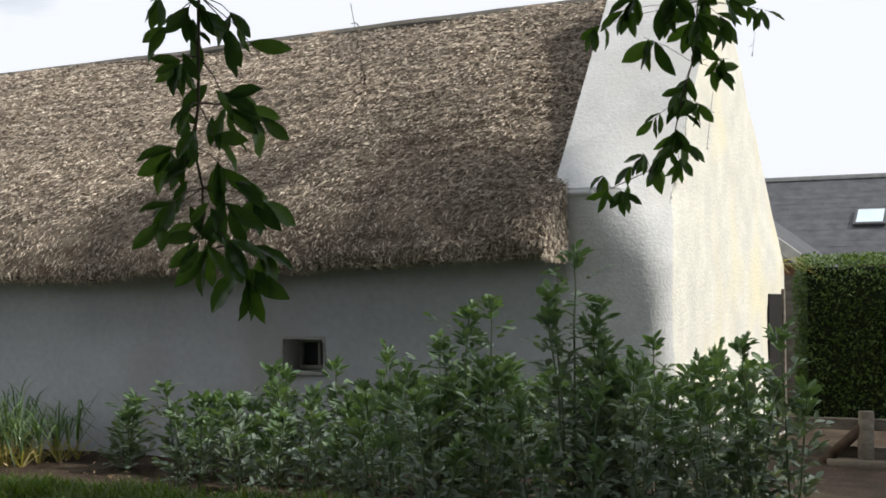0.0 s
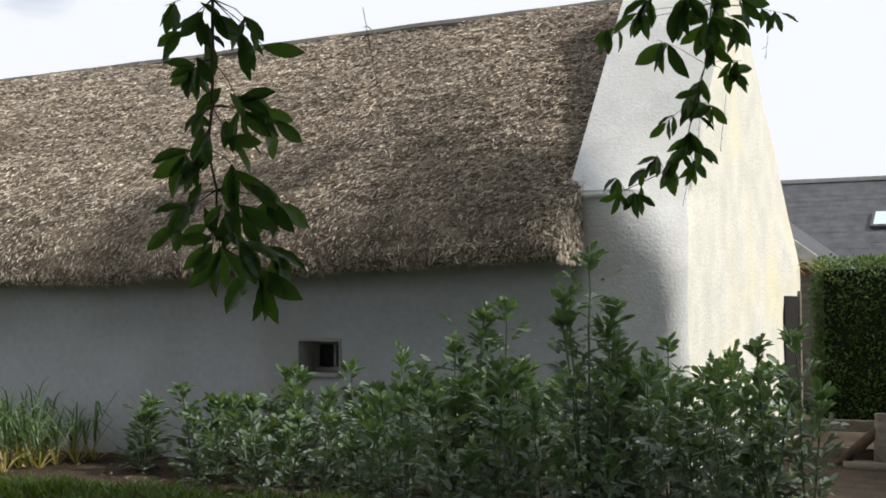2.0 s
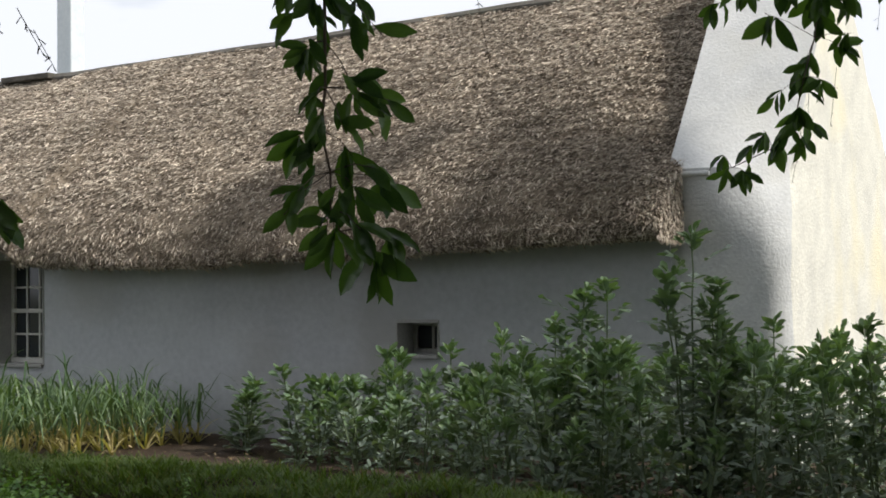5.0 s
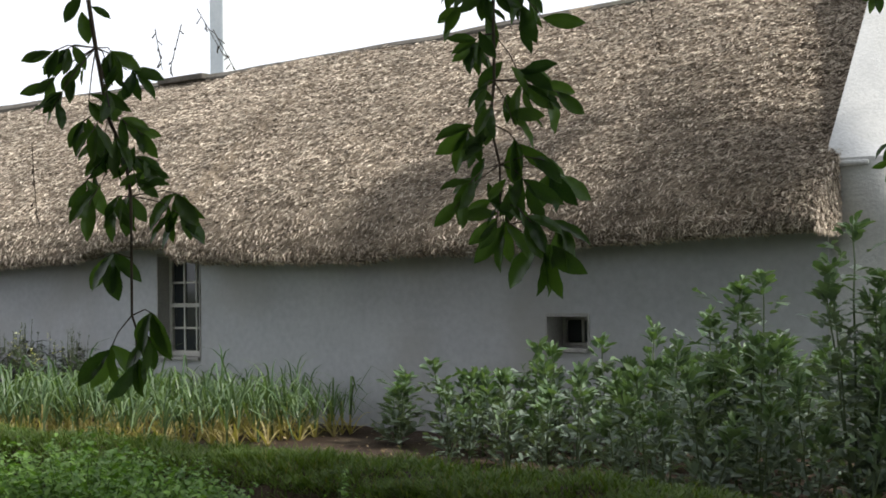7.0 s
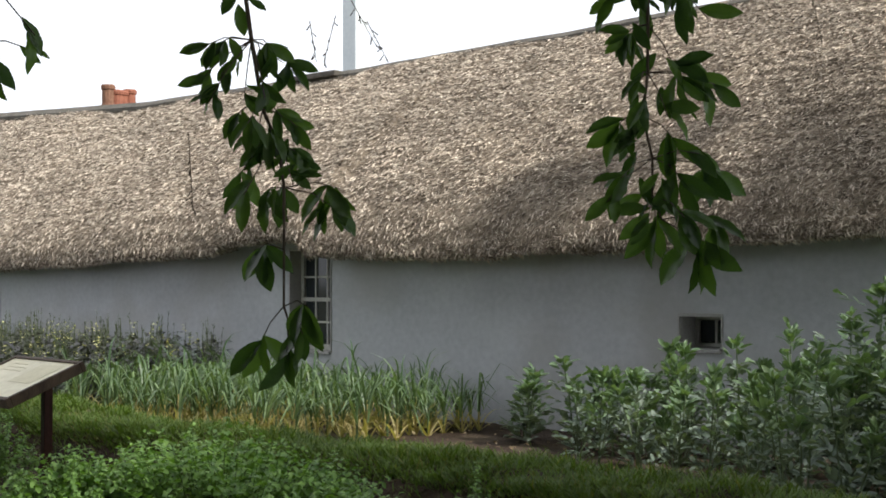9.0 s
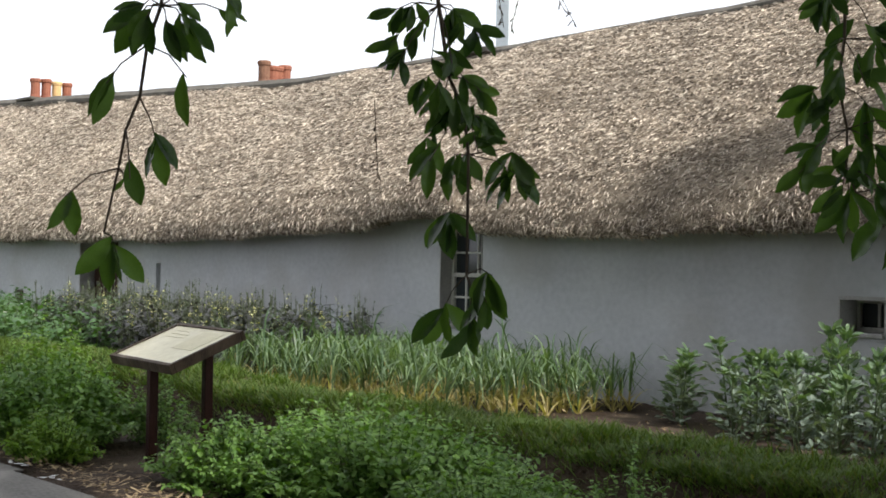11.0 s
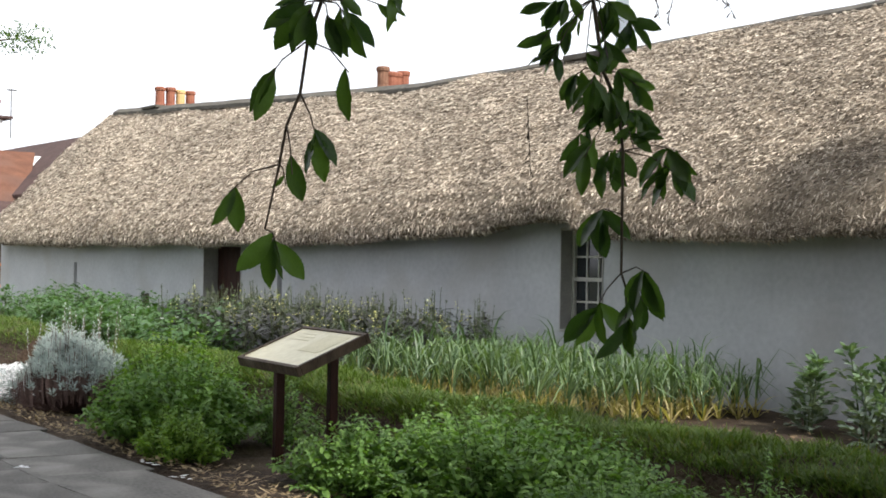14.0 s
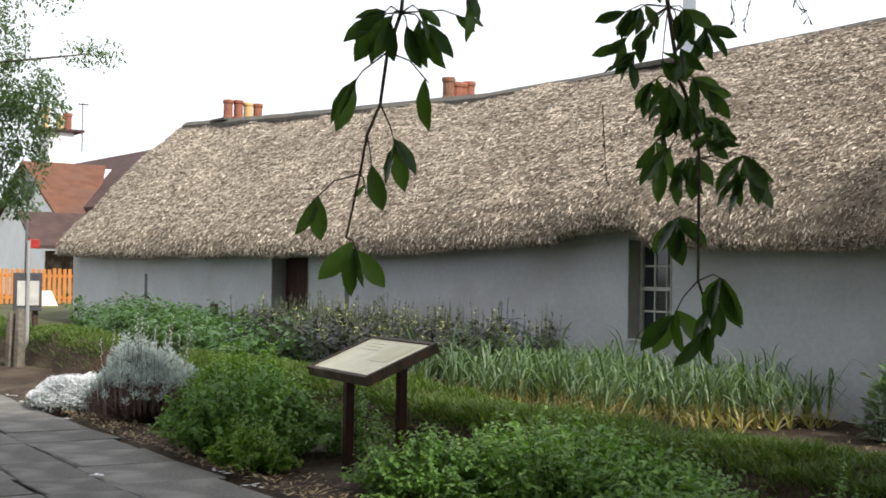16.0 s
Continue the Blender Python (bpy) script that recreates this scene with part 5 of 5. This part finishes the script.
def notice_post():
    s = thing("notice_post", "weathered post with two white notices beside the path", "notice board", m=Matrix.Translation((-16.5, -5.0, 0.1)))
    part("post", rod([(0, 0, -0.2), (0.0, 0, 1.75)], [0.03, 0.025], 8), PALEMETAL, s)
    part("back_board", block(-0.06, -0.03, -0.20, 0.22, 0.72, 1.28, 0.01), METAL, s, "dark backing board")
    part("notice", block(-0.024, -0.016, -0.15, -0.03, 0.80, 1.16, 0.003), PAINT, s, "plain white notice")
    part("notice", block(-0.024, -0.016, 0.03, 0.17, 0.80, 1.16, 0.003), PAINT, s, "plain white notice")
    q = thing("small_panel", "small pale sloping information panel on a post", "information panel", m=Matrix.Translation((-17.6, -4.55, 0.1)))
    m = Matrix.Translation((0, 0, 0.86)) @ Matrix.Rotation(radians(35), 4, "Y")
    part("board", block(-0.2, 0.2, -0.3, 0.3, 0.0, 0.03, 0.006, m=m), PANEL, q)
    part("post", block(-0.04, 0.04, -0.04, 0.04, -0.1, 0.86, 0.006), TIMBER, q)


def timber_steps():
    s = thing("timber_steps", "stacked dark sleepers with pale split posts beside the path", "steps", m=Matrix.Translation((-16.1, -5.65, 0.1)) @ Matrix.Rotation(radians(10), 4, "Z"))
    for k in range(4):
        part("sleeper", block(-1.2 - 0.06 * k, 0.4, -0.75 + 0.04 * k, -0.1, 0.17 * k, 0.17 * k + 0.155, 0.015), TIMBER, s)
    for x, h in ((0.46, 0.78), (0.3, 0.72)):
        part("split_post", rod([(x, 0.08 + x * 0.3, -0.2), (x + 0.02, 0.08 + x * 0.3, 0.3), (x - 0.02, 0.1 + x * 0.3, h)], [0.08, 0.075, 0.06], 7), GREYWOOD, s, "pale split timber post")


village_house()
orange_fence()
street_lamp()
notice_post()
timber_steps()


def leafy_tree(name, label, trunk, limbs, clumps, mat, leaf, seed, droop=0.0):
    """Tapered trunk, limbs, and a crown of single leaves gathered in loose clumps."""
    rng = random.Random(seed)
    tree = thing(name, label, "tree")
    part("trunk", rod(trunk[0], trunk[1], 10), BARK, tree, smooth=True)
    for pts, radii in limbs:
        part("limb", rod(pts, radii, 7), BARK, tree, smooth=True)
    lv = Leafage()
    for (cx, cy, cz), (rx, ry, rz), count in clumps:
        for _ in range(count):
            d = Vector((rng.gauss(0, 1), rng.gauss(0, 1), rng.gauss(0, 1)))
            d *= (rng.random() ** 0.5) / max(d.length, 1e-3)
            p = Vector((cx + d.x * rx, cy + d.y * ry, cz + d.z * rz))
            if noise.noise(p * 1.7) < -0.18:
                continue
            s = leaf * rng.uniform(0.6, 1.2)
            lv.leaf(p, spun(rng.uniform(-60, 30) - droop, rng.uniform(0, 6.28)), Vector((rng.gauss(0, 0.6), rng.gauss(0, 0.6), 1)), s, s * 0.5, 0.2, 0.3)
    tagged(part("crown", lv.mesh("crown", mat), None, tree), kind="stuff")
    return tree


FARLEAF = leaf_material("far tree leaves", (0.05, 0.09, 0.055), (0.15, 0.21, 0.13), 0.5, 0.45)
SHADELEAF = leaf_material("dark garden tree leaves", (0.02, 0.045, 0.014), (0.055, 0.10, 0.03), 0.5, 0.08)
WALNUT = leaf_material("walnut leaves", (0.014, 0.034, 0.016), (0.085, 0.15, 0.04), 0.26, 0.42, island=False)
CANOPY = leaf_material("walnut canopy", (0.02, 0.045, 0.014), (0.055, 0.10, 0.03), 0.4, 0.08)
leafy_tree("roadside_tree", "light feathery tree beside the far end of the path",
           ([(-22.5, -8.2, -0.2), (-22.4, -7.9, 2.0), (-22.3, -7.2, 4.5), (-22.2, -6.6, 7.0)], [0.26, 0.2, 0.14, 0.05]),
           [([(-22.4, -7.7, 3.0), (-22.2, -6.0, 4.6), (-22, -4.2, 5.2), (-22, -2.2, 5.6)], [0.09, 0.06, 0.03, 0.012]),
            ([(-22.3, -7.4, 4.0), (-22.3, -5.2, 6.0), (-22, -3.6, 6.8)], [0.08, 0.05, 0.015]),
            ([(-22.4, -7.8, 2.2), (-22.3, -5.6, 3.2), (-22.2, -3.8, 2.9)], [0.06, 0.04, 0.012])],
           [((-22.2, -4.9, 5.9), (1.2, 1.6, 1.1), 8200), ((-22.1, -3.6, 4.5), (0.8, 1.0, 1.0), 5600), ((-22.1, -3.5, 3.4), (0.5, 0.6, 0.6), 2400), ((-22, -2.2, 5.65), (0.4, 0.75, 0.42), 380),
            ((-22.2, -4.6, 3.6), (0.8, 0.9, 0.8), 3200), ((-22.2, -3.6, 2.7), (0.5, 0.55, 0.4), 900), ((-22.3, -6.6, 6.5), (1.8, 1.6, 1.8), 4200), ((-22, -3.2, 6.7), (0.7, 0.9, 0.5), 500)],
           FARLEAF, 0.085, 61)


# added out of view: a leafy mass that dims the sky on the wall
leafy_tree("garden_tree", "broad dark tree added unseen behind the path to block sky light",
           ([(-5.5, -17.5, -0.2), (-5.4, -17.4, 2.2), (-5.2, -17.2, 5.5), (-5.0, -17.0, 9.0)], [0.4, 0.32, 0.22, 0.08]),
           [([(-5.4, -17.4, 2.4), (-8, -17, 4.5), (-11, -16.5, 6.0)], [0.16, 0.1, 0.04]), ([(-5.3, -17.3, 3.0), (-2, -16.8, 5.0), (1.5, -16.4, 6.5)], [0.16, 0.1, 0.04])],
           [((-1.5, -16.5, 4.6), (6.0, 2.2, 4.4), 8000), ((-2, -17.0, 9.5), (6.0, 3.0, 2.6), 4200), ((6.5, -16.0, 4.2), (4.5, 2.2, 4.0), 4200)],
           SHADELEAF, 0.5, 62)


# another added tree outside the view, shading the earth round the fence
leafy_tree("garden_tree", "dark leafy tree added unseen beyond the rail fence for shade",
           ([(11.0, 3.6, -0.2), (10.9, 3.5, 2.0), (10.6, 3.3, 4.5), (10.2, 3.1, 7.0)], [0.24, 0.2, 0.14, 0.05]),
           [([(10.7, 3.4, 4.0), (9.6, 3.0, 5.8), (8.2, 2.6, 6.6)], [0.09, 0.06, 0.02]), ([(10.8, 3.5, 3.4), (11.6, 4.4, 5.6), (12.2, 5.0, 6.6)], [0.08, 0.05, 0.02])],
           [((9.0, 2.6, 6.7), (2.5, 2.0, 1.1), 2400), ((11.4, 4.0, 7.0), (2.0, 2.0, 1.4), 1800)],
           SHADELEAF, 0.34, 63)


# ---- the walnut tree that overhangs the path ----
def leaf_mesh(kind):
    """One leaflet, ten parts long: obovate, short-pointed, folded and gently curled."""
    rng = random.Random(500 + kind)
    bm = bmesh.new()
    curl, fold, twist = rng.uniform(0.06, 0.28), rng.uniform(0.1, 0.4), rng.uniform(-0.25, 0.25)
    outline = [(0.0, 0.02), (0.10, 0.085), (0.25, 0.17), (0.43, 0.222), (0.61, 0.228), (0.77, 0.185), (0.90, 0.095), (1.0, 0.008)]
    rows = []
    for i in range(25):
        f = i / 24
        # finely toothed towards the tip
        w = lerp_table(outline, f) * (1.0 + (0.045 if i % 2 else -0.03) * min(1.0, f * 2)) * (0.92 + 0.02 * kind)
        z = -curl * f * f
        tw = twist * f
        wave = 0.012 * math.sin(f * 19 + kind)
        rows.append([bm.verts.new((s * w * math.cos(tw), f, z + abs(s) * fold * w + s * w * math.sin(tw) + abs(s) * wave)) for s in (-1, -0.5, 0, 0.5, 1)])
    for a, b in zip(rows, rows[1:]):
        for k in range(4):
            bm.faces.new((a[k], a[k + 1], b[k + 1], b[k]))
    return mesh_of(bm, "leaf", WALNUT, True)


LEAFLETS = [leaf_mesh(k) for k in range(6)]
walnut = thing("walnut_tree", "walnut tree whose leafy branches hang over the garden path", "tree")
part("trunk", rod([(7.4, -12.6, -0.2), (7.3, -12.5, 1.6), (7.0, -12.2, 3.6), (6.6, -11.6, 6.0), (6.3, -11.0, 8.6)], [0.36, 0.3, 0.25, 0.17, 0.06], 14), BARK, walnut, smooth=True)
# the last two limbs are added, unseen, to carry the shading clumps
LIMB_ENDS = [(1.2, -8.3, 3.6), (0.6, -9.2, 3.5), (0.9, -9.9, 3.4), (1.7, -4.7, 4.4), (3.5, -3.2, 6.0), (-0.5, -6.5, 6.4), (1.6, 0.4, 6.5), (-5.5, -8.2, 6.6)]
for k, end in enumerate(LIMB_ENDS):
    a = Vector((7.0 - 0.08 * k, -12.2 + 0.12 * k, 3.4 + 0.45 * k))
    b = Vector(end)
    mid = a.lerp(b, 0.5) + Vector((0, 0, 0.9))
    part("limb", rod([a, a.lerp(mid, 0.5) + Vector((0, 0, 0.2)), mid, mid.lerp(b, 0.5) + Vector((0, 0, 0.15)), b], [0.13, 0.10, 0.07, 0.045, 0.018], 8), BARK, walnut, smooth=True)
# unseen crown, its clumps placed to shade roof and beds and block sky
canopy = Leafage()
for (cx, cy, cz), (rx, ry, rz), count in (((3.2, -9.2, 6.4), (4.6, 3.6, 1.9), 10000), ((6.5, -5.2, 6.6), (3.4, 3.2, 1.9), 5200), ((6.5, -11.5, 8.0), (4.2, 3.8, 2.4), 6000), ((-0.6, -6.2, 6.9), (2.6, 2.6, 1.3), 2600), ((5.6, -2.7, 6.3), (2.9, 1.9, 1.5), 850), ((1.6, -3.9, 6.2), (2.4, 1.7, 1.0), 350), ((-2.6, -7.7, 6.0), (3.2, 1.9, 1.1), 4600), ((2.0, -14.0, 3.7), (6.0, 1.5, 1.7), 4500), ((1.75, 0.58, 6.7), (1.75, 0.42, 0.4), 620), ((-0.2, 0.65, 6.7), (1.6, 0.4, 0.4), 260), ((-6.2, -8.3, 6.9), (3.4, 1.7, 1.2), 4200)):
    for _ in range(count):
        d = Vector((random.gauss(0, 1), random.gauss(0, 1), random.gauss(0, 1)))
        d *= (random.random() ** 0.4) / max(d.length, 1e-3)
        p = Vector((cx + d.x * rx, cy + d.y * ry, cz + d.z * rz))
        if noise.noise(p * 0.9) < -0.22:
            continue
        s = rnd(0.22, 0.42)
        canopy.leaf(p, spun(rnd(-70, 20), rnd(0, 6.28)), Vector((random.gauss(0, 0.5), random.gauss(0, 0.5), 1)), s, s * 0.55, 0.2, 0.3)
tagged(part("crown", canopy.mesh("crown", CANOPY), None, walnut), kind="stuff")


def hanging_branch(origin, turn, stem, nodes, seed, depth=0.10, limb=None, tassels=(), thick=0.0045, extra=16, reach=0.97):
    """A hanging branch: stem points and leaf nodes in centimetres (across, height); a node has a direction, leaflets and a leaf length."""
    rng = random.Random(seed)
    right = Vector((math.cos(radians(turn)), math.sin(radians(turn)), 0))
    back = Vector((-right.y, right.x, 0))
    base = Vector((origin[0], origin[1], 0))
    def at(a, z, d=0.0):
        return base + right * (a / 100) + back * d + Vector((0, 0, z / 100))
    pts = [at(a, z, 0.03 * math.sin(0.05 * z)) for a, z in stem]
    n = len(pts)
    lead = [Vector(limb), Vector(limb).lerp(pts[0], 0.5) + Vector((0, 0, -0.05))] if limb else []
    bm = rod(lead + pts, [0.0055] * len(lead) + [thick - 0.6 * thick * k / n for k in range(n)], 7)
    stalks = []
    for a, z, ang, count, size in nodes:
        d = rng.uniform(-depth, depth)
        p = at(a, z, d)
        # the stalk leaves the stem a little above the node
        near = min(pts, key=lambda q: (q - p - Vector((0, 0, 0.05))).length)
        stalks.append((near, near.lerp(p, 0.55) + Vector((0, 0, 0.012)), p))
    for s in stalks:
        rod(s, [0.0016, 0.0012, 0.0010], 5, bm)
    for a, z, seed_len in tassels:
        top = at(a, z)
        sway = right * rng.uniform(-0.05, 0.05)
        low = top + sway + Vector((0, 0, -seed_len / 100))
        rod([top, top.lerp(low, 0.5), low], [0.0011, 0.0009, 0.0007], 4, bm)
        for k in range(7):
            q = top.lerp(low, rng.uniform(0.1, 1.0))
            w = spun(rng.uniform(-80, -15), rng.uniform(0, 6.28)) * rng.uniform(0.008, 0.022)
            rod([q, q + w], [0.0007, 0.0014], 4, bm)
    branch = part("branch", bm, BARK, walnut, "thin dark hanging branch", smooth=True)
    for k in range(extra):
        f = rng.uniform(0.05, reach) * (n - 1)
        p = pts[int(f)].lerp(pts[min(int(f) + 1, n - 1)], f % 1)
        q = p + right * rng.uniform(-0.05, 0.05) + back * rng.uniform(-0.05, 0.05) + Vector((0, 0, -0.01))
        a, z = (q - base).dot(right) * 100, q.z * 100
        nodes = nodes + [(a, z, -90 + rng.uniform(-75, 75), 1, rng.uniform(0.5, 0.95) * nodes[0][4] * 1.15)]
        stalks.append((p, p.lerp(q, 0.5), q))
    for (a, z, ang, count, size), s in zip(nodes, stalks):
        calm = 1.0 if extra else 0.4
        count += 1 if extra and count > 1 and rng.random() < 0.45 else 0
        for k in range(count):
            spread = 0 if count == 1 else (k / (count - 1) - 0.5) * min(30 * (count - 1), 95)
            t = radians(ang + spread + rng.uniform(-14, 14) * calm)
            way = (right * math.cos(t) + Vector((0, 0, math.sin(t))) + back * rng.uniform(-0.45, 0.45) * calm + Vector((0, 0, -0.25))).normalized()
            nor = (-back + right * rng.uniform(-1.6, 1.6) + Vector((0, 0, rng.uniform(-0.3, 1.4)))).normalized()
            side = way.cross(nor).normalized()
            nor = side.cross(way)
            L = size / 100 * rng.uniform(0.88, 1.16) * (0.82 if size > 11.5 else 1.0)
            m = Matrix((side, way, nor)).transposed().to_4x4()
            leaf = part("leaf", LEAFLETS[rng.randrange(6)], None, branch)
            seat = s[2].lerp(s[1], rng.uniform(0.0, 0.55)) + (s[1] - s[2]).normalized() * rng.uniform(0, 0.015)
            leaf.matrix_basis = Matrix.Translation(seat) @ m @ Matrix.Diagonal((L * rng.uniform(0.78, 0.95), L, L, 1))


UPPER = [(-9, 208, -140, 3, 7), (-10, 214, -110, 3, 6), (-3, 211, -115, 3, 7), (0, 211, -40, 2, 7), (9, 213, -75, 4, 8), (8, 205, -80, 2, 10), (13, 205, -10, 1, 9), (-5, 201, -160, 3, 7), (-4, 201, -100, 2, 7), (6, 193, 5, 3, 9), (8, 191, -60, 3, 10), (14, 190, -35, 2, 9), (-2, 190, -150, 2, 6)]
LOWER = [(-1, 186, -100, 2, 7), (4, 183, -20, 2, 8), (-7, 182, -140, 4, 9), (6, 178, -70, 2, 10), (10, 175, -15, 2, 8), (-6, 170, -150, 3, 7), (7, 170, -75, 3, 10), (16, 172, -70, 3, 9), (-9, 165, -110, 2, 7), (0, 162, -160, 3, 8), (2, 160, -95, 3, 10), (7, 162, -50, 2, 9), (16, 162, -60, 3, 10), (12, 155, -82, 4, 11)]
hanging_branch((1.289, -8.354), 35.5, [(0, 234), (0, 216), (0, 203), (0, 193), (-1, 184), (1, 175), (1, 167), (3, 162)], UPPER + LOWER, 70, 0.09, (1.2, -8.3, 3.6), [(33, 216, 18)], extra=34)
UPPER = [(-15, 193, -150, 4, 6), (-13, 194, -100, 3, 6), (-4, 192, -20, 3, 6), (-2, 193, -60, 3, 7), (2, 190, -60, 4, 7), (-12, 188, -110, 3, 6), (-16, 187, -140, 3, 6), (-7, 183, -30, 3, 6), (-3, 183, -60, 3, 6), (-14, 182, -130, 5, 6), (-10, 181, -90, 3, 7), (-6, 178, -100, 3, 7), (0, 180, -40, 3, 6), (3, 178, -50, 3, 6), (-5, 175, -120, 4, 7)]
LOWER = [(-2, 176, -90, 3, 8), (1, 174, -40, 3, 6), (4, 172, -40, 2, 4), (-9, 169, -90, 3, 7), (-7, 165, -120, 2, 8), (-5, 165, -80, 2, 8), (-1, 166, -100, 3, 7), (2, 167, 0, 3, 6), (11, 167, -80, 5, 8), (10, 163, -95, 4, 7), (-6, 155, -90, 4, 8), (5, 144, -95, 4, 9), (4, 139, -95, 3, 8), (-5, 136, -95, 3, 9), (1, 135, -95, 3, 8)]
UPPER = [(a, z, g, n, 0.9 * size) for a, z, g, n, size in UPPER]
hanging_branch((0.909, -9.044), 44.9, [(-8, 210), (-6, 195), (-4, 182), (-1, 175), (0, 167), (0, 155), (0, 144), (1, 141)], UPPER + LOWER, 73, 0.09, (0.6, -9.2, 3.5), [(10, 200, 9), (16, 199, 8), (13, 203, 9), (5, 199, 8), (-18, 177, 15)], extra=26, reach=0.58)
UPPER = [(1, 184, -170, 2, 5), (0, 184, -130, 3, 7), (2, 182, -110, 3, 6), (5, 181, -60, 2, 6), (8, 182, -60, 3, 7), (7, 184, -40, 2, 5), (15, 186, -65, 2, 7), (16, 185, -15, 2, 4), (-5, 171, -122, 2, 8), (8, 173, -88, 1, 8), (4, 163, -75, 3, 7), (0, 158, -72, 1, 7), (-1, 157, -140, 1, 3), (-9, 155, -105, 2, 7), (-2, 147, -92, 4, 7)]
LOWER = []
hanging_branch((0.92, -9.759), 59.3, [(5, 196), (4, 185), (2, 179), (1, 171), (-1, 166), (-2, 160), (-3, 155), (-4, 150)], UPPER + LOWER, 76, 0.09, (0.9, -9.9, 3.4), [], thick=0.0034, extra=0)
UPPER = [(-36, 279, -120, 4, 16), (-46, 274, -110, 3, 15), (-20, 268, -115, 4, 19), (-15, 280, -60, 4, 17), (-1, 276, -95, 4, 18), (3, 274, -60, 4, 16), (15, 276, -60, 5, 16), (20, 284, -30, 3, 16), (40, 284, -30, 2, 10), (33, 281, -90, 2, 10), (17, 258, -110, 3, 13), (12, 253, -30, 3, 13), (-2, 251, -95, 4, 13)]
LOWER = [(5, 238, -100, 4, 13), (-5, 244, -120, 3, 12), (-17, 232, -125, 4, 12), (-6, 227, -95, 4, 13), (-2, 223, -60, 3, 13), (-21, 216, -130, 3, 12), (-5, 214, -90, 3, 13), (-29, 211, -140, 2, 12), (-15, 213, -90, 2, 12), (-40, 208, -120, 3, 12), (-38, 199, -110, 3, 12), (-29, 198, -70, 3, 12), (-30, 286, -120, 5, 16), (-7, 286, -90, 5, 16)]
hanging_branch((1.484, -4.855), 14.1, [(11, 318), (4, 287), (1, 259), (-4, 241), (-8, 223), (-18, 210), (-36, 202)], UPPER + LOWER, 79, 0.22, (1.7, -4.7, 4.4), [(10, 245, 26), (-6, 212, 16), (30, 282, 22), (-2, 235, 22)], extra=26)


# ---- pieces of the path ----
build_path()
